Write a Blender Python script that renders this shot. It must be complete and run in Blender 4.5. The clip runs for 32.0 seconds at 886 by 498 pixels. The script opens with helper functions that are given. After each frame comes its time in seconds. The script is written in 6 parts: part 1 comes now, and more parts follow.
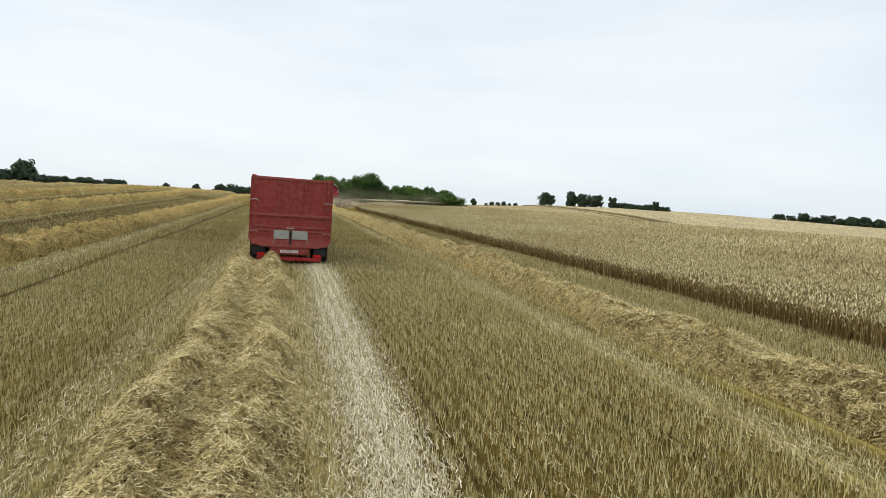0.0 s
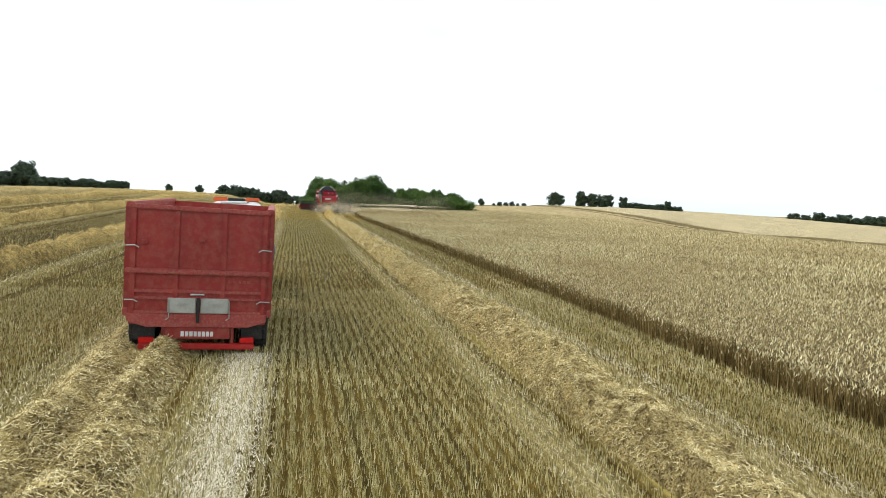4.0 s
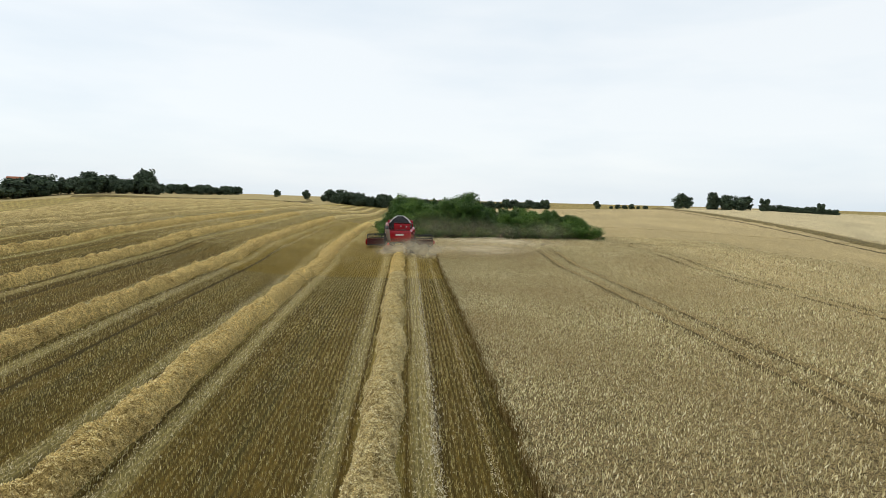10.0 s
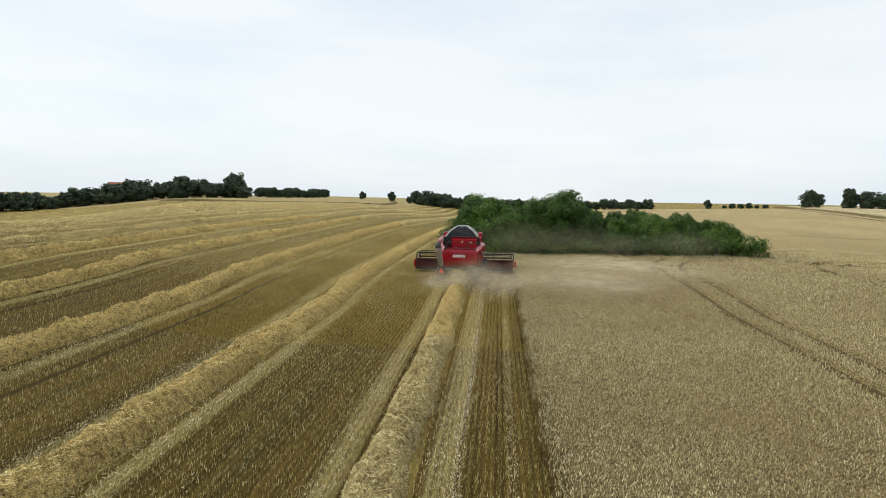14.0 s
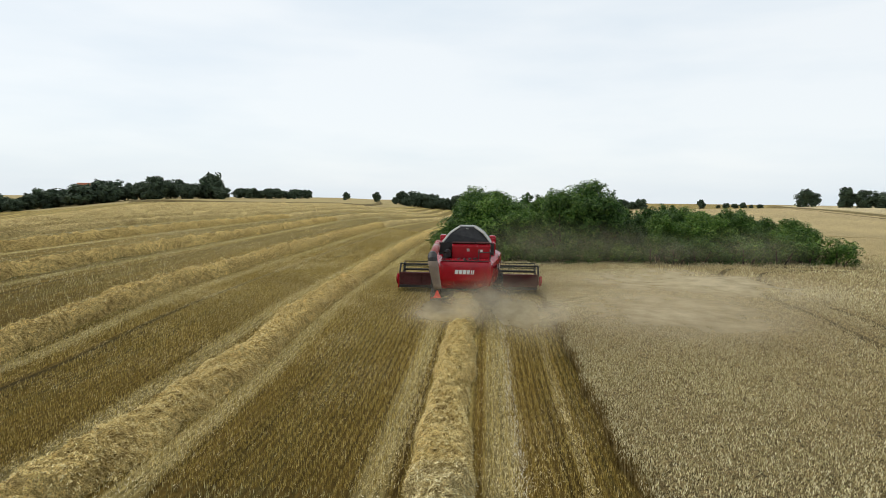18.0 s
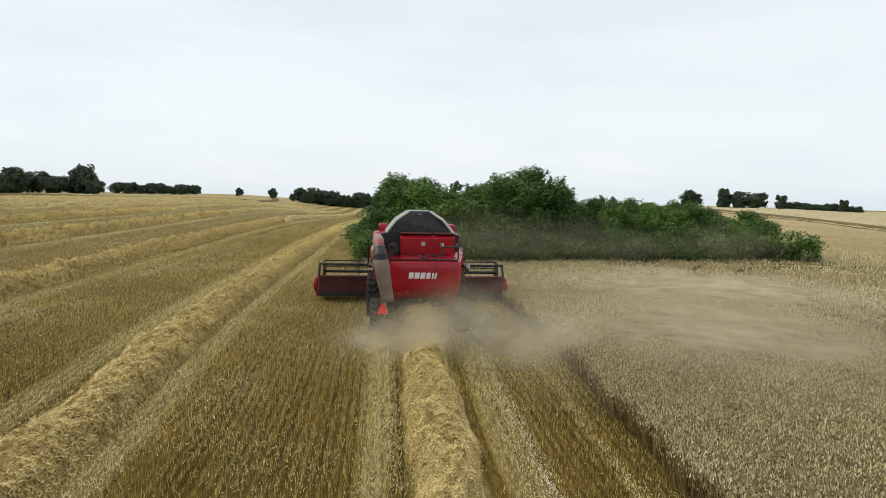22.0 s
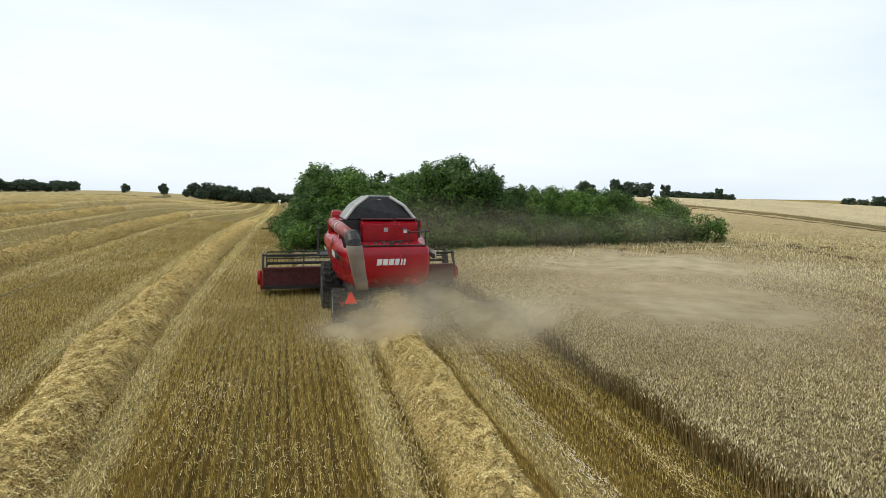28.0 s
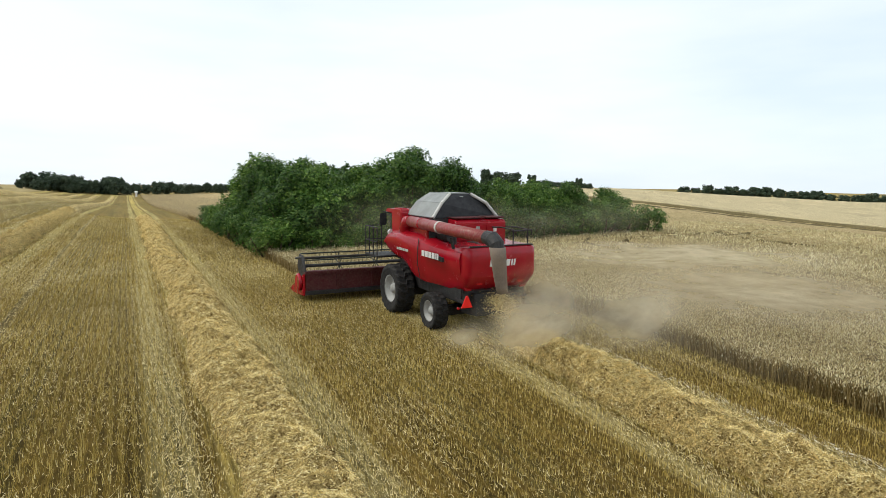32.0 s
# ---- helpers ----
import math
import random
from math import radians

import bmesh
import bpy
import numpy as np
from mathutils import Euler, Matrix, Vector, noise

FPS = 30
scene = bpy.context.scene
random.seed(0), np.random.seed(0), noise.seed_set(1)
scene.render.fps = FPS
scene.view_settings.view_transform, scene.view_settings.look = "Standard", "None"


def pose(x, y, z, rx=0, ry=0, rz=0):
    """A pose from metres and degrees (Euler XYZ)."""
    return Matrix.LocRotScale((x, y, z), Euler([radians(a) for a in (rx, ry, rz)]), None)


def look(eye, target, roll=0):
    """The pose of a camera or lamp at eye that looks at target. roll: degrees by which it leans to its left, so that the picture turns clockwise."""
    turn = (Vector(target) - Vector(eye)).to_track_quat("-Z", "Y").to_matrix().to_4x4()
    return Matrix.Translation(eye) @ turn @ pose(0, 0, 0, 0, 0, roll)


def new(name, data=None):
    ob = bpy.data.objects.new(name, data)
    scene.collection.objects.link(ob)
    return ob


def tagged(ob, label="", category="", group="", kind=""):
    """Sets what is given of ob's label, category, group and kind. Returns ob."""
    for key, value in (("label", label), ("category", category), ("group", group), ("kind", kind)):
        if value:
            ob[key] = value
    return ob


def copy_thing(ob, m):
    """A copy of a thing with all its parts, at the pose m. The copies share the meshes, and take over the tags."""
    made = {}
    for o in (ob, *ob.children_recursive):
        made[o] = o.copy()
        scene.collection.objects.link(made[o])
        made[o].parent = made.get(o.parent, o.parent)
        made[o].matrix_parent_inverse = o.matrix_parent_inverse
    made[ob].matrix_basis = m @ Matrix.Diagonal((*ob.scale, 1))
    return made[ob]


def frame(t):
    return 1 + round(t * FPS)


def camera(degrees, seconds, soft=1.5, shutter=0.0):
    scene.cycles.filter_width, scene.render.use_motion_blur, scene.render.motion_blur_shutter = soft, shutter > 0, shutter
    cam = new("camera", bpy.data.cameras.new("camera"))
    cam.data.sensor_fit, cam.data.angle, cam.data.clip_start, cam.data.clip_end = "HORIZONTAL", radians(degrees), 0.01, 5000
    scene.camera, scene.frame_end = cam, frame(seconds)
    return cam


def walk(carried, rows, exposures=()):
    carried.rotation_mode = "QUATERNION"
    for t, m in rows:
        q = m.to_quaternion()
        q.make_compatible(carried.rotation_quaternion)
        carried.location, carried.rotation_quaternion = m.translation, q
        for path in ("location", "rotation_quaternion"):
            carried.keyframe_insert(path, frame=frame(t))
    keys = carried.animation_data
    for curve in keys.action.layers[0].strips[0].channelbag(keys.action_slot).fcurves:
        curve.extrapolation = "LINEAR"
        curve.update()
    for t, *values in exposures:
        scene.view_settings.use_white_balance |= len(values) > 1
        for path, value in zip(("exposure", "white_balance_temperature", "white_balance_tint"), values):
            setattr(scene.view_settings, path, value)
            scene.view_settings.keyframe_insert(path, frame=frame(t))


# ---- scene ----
# ---- camera: seconds, x, y, z, pitch, roll, yaw ----
PATH = [
    (0, -6.19, -90.70, 2.29, -4.84, -2.31, -14.51),
    (1, -5.85, -89.08, 2.27, -4.87, -2.20, -14.36),
    (2, -5.49, -87.33, 2.30, -4.93, -2.15, -14.12),
    (2.5, -5.30, -86.39, 2.35, -4.95, -2.12, -14.06),
    (4.5, -4.08, -81.49, 3.40, -4.93, -2.11, -13.84),
    (5, -3.71, -80.05, 3.74, -4.99, -2.10, -13.82),
    (5.5, -3.33, -78.47, 4.03, -5.06, -2.05, -13.74),
    (6, -2.91, -76.76, 4.31, -5.11, -2.00, -13.79),
    (6.5, -2.45, -74.92, 4.60, -5.16, -1.98, -12.86),
    (7, -1.97, -72.96, 4.93, -5.19, -1.98, -11.28),
    (7.5, -1.50, -70.85, 5.30, -5.25, -1.98, -9.91),
    (8, -1.04, -68.61, 5.68, -5.29, -1.97, -8.38),
    (8.5, -0.59, -66.26, 6.03, -5.32, -1.94, -6.54),
    (9, -0.17, -63.81, 6.32, -5.33, -1.87, -5.04),
    (9.5, 0.24, -61.31, 6.49, -5.39, -1.77, -4.21),
    (10, 0.62, -58.75, 6.58, -5.45, -1.64, -3.42),
    (10.5, 0.98, -56.13, 6.60, -5.50, -1.52, -2.19),
    (11, 1.31, -53.46, 6.59, -5.54, -1.41, -0.57),
    (11.5, 1.60, -50.76, 6.56, -5.55, -1.31, 0.77),
    (12, 1.86, -48.04, 6.52, -5.56, -1.23, 2.55),
    (12.5, 2.07, -45.31, 6.47, -5.56, -1.16, 3.41),
    (13, 2.23, -42.60, 6.42, -5.56, -1.09, 4.22),
    (13.5, 2.33, -39.92, 6.37, -5.55, -1.00, 4.86),
    (14, 2.38, -37.29, 6.32, -5.55, -0.91, 5.32),
    (14.5, 2.39, -34.73, 6.27, -5.54, -0.82, 5.53),
    (16.5, 1.51, -26.69, 5.96, -5.48, -0.76, 5.64),
    (17, 1.27, -25.81, 5.81, -5.41, -0.74, 5.68),
    (17.5, 1.02, -25.04, 5.65, -5.38, -0.73, 4.78),
    (18, 0.76, -24.32, 5.49, -5.38, -0.74, 4.00),
    (18.5, 0.50, -23.58, 5.33, -5.42, -0.78, 2.61),
    (19, 0.24, -22.74, 5.19, -5.47, -0.85, 0.07),
    (19.5, -0.04, -21.72, 5.06, -5.44, -0.96, -2.39),
    (20, -0.31, -20.60, 4.95, -5.41, -1.09, -3.91),
    (20.5, -0.56, -19.47, 4.84, -5.38, -1.20, -4.47),
    (21, -0.79, -18.40, 4.75, -5.36, -1.28, -4.81),
    (21.5, -0.99, -17.46, 4.66, -5.35, -1.33, -5.19),
    (22, -1.13, -16.70, 4.58, -5.31, -1.32, -5.59),
    (22.5, -1.23, -16.16, 4.50, -5.28, -1.27, -5.84),
    (23, -1.26, -15.87, 4.41, -5.26, -1.19, -6.32),
    (23.5, -1.22, -15.85, 4.32, -5.29, -1.13, -6.76),
    (24, -1.14, -16.05, 4.22, -5.34, -1.05, -7.76),
    (24.5, -1.04, -16.39, 4.14, -5.37, -0.93, -9.65),
    (25, -0.94, -16.81, 4.06, -5.45, -0.80, -10.85),
    (25.5, -0.89, -17.21, 3.99, -5.54, -0.68, -11.84),
    (27.5, -2.27, -16.31, 4.25, -5.67, -0.66, -14.69),
    (28, -2.84, -15.94, 4.26, -5.77, -0.62, -14.95),
    (28.5, -3.45, -15.58, 4.25, -5.87, -0.58, -16.80),
    (29, -4.09, -15.21, 4.23, -5.99, -0.55, -18.40),
    (29.5, -4.76, -14.83, 4.22, -6.12, -0.53, -19.20),
    (30, -5.48, -14.46, 4.22, -6.25, -0.52, -19.93),
    (30.5, -6.23, -14.08, 4.25, -6.34, -0.52, -21.76),
    (31, -7.00, -13.70, 4.29, -6.44, -0.53, -24.00),
    (31.5, -7.80, -13.32, 4.34, -6.54, -0.55, -26.00),
    (32, -8.61, -12.94, 4.40, -6.64, -0.58, -27.79),
]

cam = camera(73.0, 32.0, soft=0.5)
walk(cam, [(t, pose(x, y, z, 90 + p, r, a)) for t, x, y, z, p, r, a in PATH],
     [(0, 0.0, 6500, 10), (2, 0.03, 6500, 10), (4.5, 0.40, 6400, 10), (5.2, 0.42, 6400, 10), (6, 0.28, 6400, 10), (7, 0.07, 6500, 10), (9, 0.0, 6500, 10), (13, 0.0, 6500, 10), (19, -0.03, 6500, 10),
      (23, -0.03, 6500, 10), (25.5, 0.0, 6450, 10), (28, 0.11, 6350, 10), (30, 0.16, 6350, 10), (32, 0.17, 6350, 10)])

# ---- overcast daylight ----
SUN_AZ, SUN_EL = radians(-70), radians(52)
world = bpy.data.worlds.new("overcast_sky")
scene.world = world
world.use_nodes = True
wt = world.node_tree
wt.nodes.clear()
w_out = wt.nodes.new("ShaderNodeOutputWorld")
w_bg = wt.nodes.new("ShaderNodeBackground")
w_sky = wt.nodes.new("ShaderNodeTexSky")
w_sky.sky_type = "NISHITA"
w_sky.sun_disc = False
w_sky.sun_elevation, w_sky.sun_rotation = SUN_EL, SUN_AZ
w_dim = wt.nodes.new("ShaderNodeMix")
w_dim.data_type, w_dim.blend_type = "RGBA", "MULTIPLY"
w_dim.inputs[0].default_value = 1.0
w_dim.inputs[7].default_value = (0.10, 0.10, 0.10, 1)
w_co = wt.nodes.new("ShaderNodeTexCoord")
w_map = wt.nodes.new("ShaderNodeMapping")
w_map.inputs["Scale"].default_value = (1.0, 1.0, 4.5)
w_noise = wt.nodes.new("ShaderNodeTexNoise")
w_noise.inputs["Scale"].default_value = 1.6
w_noise.inputs["Detail"].default_value = 5
w_noise.inputs["Roughness"].default_value = 0.5
w_ramp = wt.nodes.new("ShaderNodeValToRGB")
w_ramp.color_ramp.elements[0].position, w_ramp.color_ramp.elements[0].color = 0.32, (0.785, 0.89, 0.975, 1)
w_ramp.color_ramp.elements[1].position, w_ramp.color_ramp.elements[1].color = 0.62, (0.987, 1.036, 1.06, 1)
w_mix = wt.nodes.new("ShaderNodeMix")
w_mix.data_type = "RGBA"
w_mix.inputs[0].default_value = 0.86
wt.links.new(w_sky.outputs[0], w_dim.inputs[6])
wt.links.new(w_co.outputs["Generated"], w_map.inputs[0])
wt.links.new(w_map.outputs[0], w_noise.inputs["Vector"])
wt.links.new(w_noise.outputs[0], w_ramp.inputs[0])
wt.links.new(w_dim.outputs[2], w_mix.inputs[6])
wt.links.new(w_ramp.outputs[0], w_mix.inputs[7])
wt.links.new(w_mix.outputs[2], w_bg.inputs[0])
w_bg.inputs[1].default_value = 1.0
wt.links.new(w_bg.outputs[0], w_out.inputs[0])

sun = new("sun", bpy.data.lights.new("sun", "SUN"))
sun.data.energy, sun.data.angle, sun.data.color = 1.55, radians(25), (1.0, 0.93, 0.78)
sun.matrix_world = look((60 * math.sin(SUN_AZ), 60 * math.cos(SUN_AZ), 60 * math.tan(SUN_EL)), (0, 0, 0))

rng = np.random.default_rng(7)


# ---- materials ----
def ss(a, b, x):
    t = np.clip((x - a) / (b - a), 0, 1)
    return t * t * (3 - 2 * t)


class Nodes:
    """A small builder of node materials."""

    def __init__(self, name, rough=0.6, metal=0.0, spec=0.4):
        self.m = bpy.data.materials.new(name)
        self.m.use_nodes = True
        self.t = self.m.node_tree
        self.b = self.t.nodes["Principled BSDF"]
        self.b.inputs["Roughness"].default_value = rough
        self.b.inputs["Metallic"].default_value = metal
        self.b.inputs["Specular IOR Level"].default_value = spec

    def node(self, kind):
        return self.t.nodes.new(kind)

    def link(self, a, b):
        self.t.links.new(a, b)

    def coords(self, scale=(1, 1, 1), world=False):
        mp = self.node("ShaderNodeMapping")
        mp.inputs["Scale"].default_value = scale
        if world:
            self.link(self.node("ShaderNodeNewGeometry").outputs["Position"], mp.inputs[0])
        else:
            self.link(self.node("ShaderNodeTexCoord").outputs["Object"], mp.inputs[0])
        return mp.outputs[0]

    def noise(self, vec, scale, detail=4, rough=0.6):
        n = self.node("ShaderNodeTexNoise")
        n.inputs["Scale"].default_value = scale
        n.inputs["Detail"].default_value = detail
        n.inputs["Roughness"].default_value = rough
        self.link(vec, n.inputs["Vector"])
        return n.outputs[0]

    def ramp(self, fac, stops):
        r = self.node("ShaderNodeValToRGB")
        e = r.color_ramp.elements
        while len(e) < len(stops):
            e.new(0.5)
        for k, (p, c) in zip(e, stops):
            k.position, k.color = p, (*c, 1) if len(c) == 3 else c
        self.link(fac, r.inputs[0])
        return r.outputs[0]

    def mix(self, fac, a, b, mode="MIX"):
        n = self.node("ShaderNodeMix")
        n.data_type, n.blend_type = "RGBA", mode
        for sock, v in ((0, fac), (6, a), (7, b)):
            if isinstance(v, (int, float)):
                n.inputs[sock].default_value = v
            elif isinstance(v, tuple):
                n.inputs[sock].default_value = (*v, 1)
            else:
                self.link(v, n.inputs[sock])
        return n.outputs[2]

    def math(self, op, a, b=0.0, c=None):
        n = self.node("ShaderNodeMath")
        n.operation = op
        for i, v in enumerate((a, b) if c is None else (a, b, c)):
            if isinstance(v, (int, float)):
                n.inputs[i].default_value = v
            else:
                self.link(v, n.inputs[i])
        return n.outputs[0]

    def colour(self, c):
        if isinstance(c, tuple):
            self.b.inputs["Base Color"].default_value = (*c, 1)
        else:
            self.link(c, self.b.inputs["Base Color"])
        return self

    def rough(self, v):
        self.link(v, self.b.inputs["Roughness"])
        return self

    def bump(self, h, strength=0.4, dist=0.02):
        n = self.node("ShaderNodeBump")
        n.inputs["Strength"].default_value = strength
        n.inputs["Distance"].default_value = dist
        self.link(h, n.inputs["Height"])
        self.link(n.outputs[0], self.b.inputs["Normal"])
        return self

    def island(self):
        return self.node("ShaderNodeNewGeometry").outputs["Random Per Island"]

    def random(self):
        return self.node("ShaderNodeObjectInfo").outputs["Random"]


def tint(c, k):
    return tuple(min(1, v * k) for v in c)


def paint(name, c, rough=0.4, dirt=(0.20, 0.16, 0.10), amount=0.35, scale=2.0, metal=0.0):
    """Worn vehicle paint: large faded patches, fine grime, slight relief."""
    n = Nodes(name, rough, metal)
    v = n.coords()
    big = n.ramp(n.noise(v, scale, 5, 0.6), [(0.35, tint(c, 0.82)), (0.7, tint(c, 1.12))])
    grime = n.ramp(n.noise(v, scale * 7, 6, 0.7), [(0.45, (0, 0, 0)), (0.8, (amount, amount, amount))])
    n.colour(n.mix(grime, big, dirt))
    n.rough(n.ramp(n.noise(v, scale * 3, 4), [(0.3, (rough * 0.8,) * 3), (0.8, (min(1, rough * 1.5),) * 3)]))
    n.bump(n.noise(v, scale * 20, 3), 0.05, 0.01)
    return n.m


def islands(name, stops, rough=0.75, spec=0.25, patch=None, through_light=0.0, vary=None):
    """Many small pieces in one mesh, each with a shade of its own."""
    n = Nodes(name, rough, 0, spec)
    c = n.ramp(n.island(), stops)
    if patch:
        c = n.mix(n.ramp(n.noise(n.coords(world=True), patch[0], 4), [(0.35, (0, 0, 0)), (0.7, (patch[2],) * 3)]), c, patch[1])
    if vary:
        c = n.mix(1.0, c, n.ramp(n.random(), [(0.0, vary[0]), (1.0, vary[1])]), "MULTIPLY")
    n.colour(c)
    if through_light:
        tr = n.node("ShaderNodeBsdfTranslucent")
        n.link(c, tr.inputs[0])
        mx = n.node("ShaderNodeMixShader")
        mx.inputs[0].default_value = through_light
        n.link(n.b.outputs[0], mx.inputs[1])
        n.link(tr.outputs[0], mx.inputs[2])
        n.link(mx.outputs[0], n.t.nodes["Material Output"].inputs[0])
    return n.m


STRAW = islands("straw", [(0.0, (0.16, 0.10, 0.028)), (0.25, (0.55, 0.40, 0.132)), (0.65, (0.87, 0.68, 0.27)), (1.0, (0.98, 0.87, 0.49))],
                patch=(0.7, (0.40, 0.29, 0.10), 0.25))
STRAW_PALE = islands("bleached_windrow_straw", [(0.0, (0.15, 0.105, 0.036)), (0.25, (0.48, 0.37, 0.145)), (0.65, (0.80, 0.66, 0.32)), (1.0, (0.97, 0.89, 0.58))],
                     patch=(0.7, (0.36, 0.285, 0.10), 0.3))


def mound_material(name, dark, mid, pale):
    """Packed straw under the loose strands."""
    n = Nodes(name, 0.9, 0, 0.15)
    grain = n.noise(n.coords((1, 1, 1), True), 26, 8, 0.85)
    c = n.mix(1.0, n.ramp(grain, [(0.40, dark), (0.48, mid), (0.60, pale)]),
              n.ramp(n.noise(n.coords((1, 0.5, 1), True), 1.1, 4), [(0.3, (0.75, 0.70, 0.62)), (0.7, (1.2, 1.18, 1.12))]), "MULTIPLY")
    c = n.mix(1.0, c, n.ramp(n.noise(n.coords((1, 1, 1), True), 5.5, 5, 0.7), [(0.38, (0.52, 0.48, 0.42)), (0.5, (1.0, 0.99, 0.97)), (0.64, (1.35, 1.33, 1.28))]), "MULTIPLY")
    n.colour(c)
    n.bump(grain, 1.0, 0.14)
    return n.m


MOUND = mound_material("packed_straw", (0.085, 0.053, 0.016), (0.52, 0.38, 0.13), (0.95, 0.77, 0.36))
MOUND_PALE = mound_material("packed_bleached_straw", (0.08, 0.055, 0.02), (0.47, 0.36, 0.145), (0.90, 0.77, 0.42))
STUBBLE = islands("standing_stubble", [(0.0, (0.095, 0.073, 0.020)), (0.42, (0.335, 0.268, 0.088)), (0.8, (0.65, 0.54, 0.22)), (1.0, (0.90, 0.80, 0.45))],
                  patch=(0.25, (0.20, 0.155, 0.045), 0.45))
STUBBLE_PALE = islands("weathered_stubble", [(0.0, (0.11, 0.09, 0.028)), (0.35, (0.40, 0.335, 0.125)), (0.75, (0.69, 0.595, 0.28)), (1.0, (0.92, 0.84, 0.54))],
                       patch=(0.25, (0.27, 0.215, 0.07), 0.4))
STUBBLE_FRESH = islands("fresh_cut_stubble", [(0.0, (0.085, 0.055, 0.011)), (0.45, (0.34, 0.242, 0.052)), (0.82, (0.67, 0.50, 0.14)), (1.0, (0.92, 0.75, 0.31))],
                        patch=(0.25, (0.22, 0.16, 0.036), 0.45))
CHAFF = islands("flattened_pale_straw", [(0.0, (0.13, 0.10, 0.04)), (0.45, (0.43, 0.355, 0.18)), (1.0, (0.84, 0.76, 0.52))],
                patch=(0.4, (0.26, 0.20, 0.085), 0.4))
CHAFF_FRESH = islands("fresh_flattened_straw", [(0.0, (0.15, 0.112, 0.042)), (0.45, (0.53, 0.415, 0.165)), (1.0, (0.91, 0.78, 0.43))],
                      patch=(0.4, (0.28, 0.205, 0.06), 0.4))
EARS = islands("ripe_wheat_ears", [(0.0, (0.10, 0.076, 0.030)), (0.30, (0.42, 0.355, 0.17)), (0.72, (0.76, 0.665, 0.37)), (1.0, (0.96, 0.89, 0.60))],
               patch=(0.12, (0.33, 0.235, 0.105), 0.55))
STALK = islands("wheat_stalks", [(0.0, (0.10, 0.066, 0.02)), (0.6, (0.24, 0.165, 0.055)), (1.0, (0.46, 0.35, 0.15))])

SWATH, EDGE = 6.9, 3.65


def ground_material():
    n = Nodes("stubble_ground", 0.95, 0, 0.1)
    pos = n.node("ShaderNodeNewGeometry").outputs["Position"]
    sep = n.node("ShaderNodeSeparateXYZ")
    n.link(pos, sep.inputs[0])
    wob = n.math("MULTIPLY", n.math("SUBTRACT", n.noise(n.coords((0.3, 0.05, 1), True), 1.0, 3), 0.5), 0.7)
    x = n.math("ADD", sep.outputs[0], wob)
    u = n.math("FRACT", n.math("DIVIDE", n.math("ADD", x, SWATH * 100.5), SWATH))
    d = n.math("MULTIPLY", n.math("ABSOLUTE", n.math("SUBTRACT", u, 0.5)), 2.0)
    dark, pale, gold = (0.162, 0.108, 0.027), (0.37, 0.30, 0.135), (0.42, 0.32, 0.11)
    bands = n.ramp(d, [(0.0, gold), (0.17, gold), (0.21, dark), (0.25, dark), (0.29, pale), (0.41, pale), (0.47, dark), (0.90, dark), (0.96, (0.14, 0.108, 0.035)), (1.0, dark)])
    fine = n.ramp(n.noise(n.coords((14, 3.5, 1), True), 1.0, 6, 0.7), [(0.35, (0.45, 0.45, 0.45)), (0.7, (1.25, 1.25, 1.25))])
    c = n.mix(1.0, bands, fine, "MULTIPLY")
    streak = n.ramp(n.noise(n.coords((1.9, 0.03, 1), True), 1.0, 5, 0.65), [(0.34, (0.55, 0.55, 0.47)), (0.50, (1.0, 1.0, 0.95)), (0.68, (1.4, 1.38, 1.3))])
    c = n.mix(1.0, c, streak, "MULTIPLY")
    # a narrow wheel line along each of the older swaths
    line = n.math("LESS_THAN", n.math("ABSOLUTE", n.math("SUBTRACT", u, 0.84)), 0.014)
    c = n.mix(n.math("MULTIPLY", n.math("MULTIPLY", line, n.math("LESS_THAN", sep.outputs[0], -9.0)), 0.75), c, (0.060, 0.044, 0.014))
    # drill rows of stubble, the shade between them painted as darker stripes
    rows = n.math("COSINE", n.math("MULTIPLY", sep.outputs[0], 2 * math.pi / 0.17))
    rowc = n.ramp(n.math("MULTIPLY_ADD", rows, 0.5, 0.5), [(0.0, (0.55, 0.53, 0.47)), (1.0, (1.25, 1.25, 1.2))])
    c = n.mix(0.6, c, rowc, "MULTIPLY")
    patches = n.ramp(n.noise(n.coords(world=True), 0.03, 4), [(0.35, (0.82, 0.86, 0.74)), (0.7, (1.15, 1.12, 1.1))])
    c = n.mix(1.0, c, patches, "MULTIPLY")
    # more loose straw lies over the field ahead of the harvester
    ahead = n.math("MINIMUM", n.math("MAXIMUM", n.math("DIVIDE", n.math("ADD", sep.outputs[1], 4.0), 24.0), 0.0), 1.0)
    c = n.mix(n.math("MULTIPLY", ahead, 0.6), c, n.mix(0.35, n.mix(1.0, c, (1.6, 1.6, 1.5), "MULTIPLY"), (0.36, 0.29, 0.12)))
    # bare soil shows between the separate straws, darkened to paint the shade of the gaps
    inside = n.math("MULTIPLY", n.math("LESS_THAN", n.math("ABSOLUTE", n.math("ADD", sep.outputs[0], 10.0)), 13.6), n.math("MULTIPLY", n.math("MINIMUM", n.math("MAXIMUM", n.math("DIVIDE", n.math("ADD", sep.outputs[1], 78.0), 22.0), 0.15), 1.0), n.math("MINIMUM", n.math("MAXIMUM", n.math("DIVIDE", n.math("SUBTRACT", 1.0, sep.outputs[1]), 12.0), 0.0), 1.0)))
    c = n.mix(n.math("MULTIPLY", inside, 0.6), c, n.mix(1.0, c, (0.55, 0.53, 0.50), "MULTIPLY"))
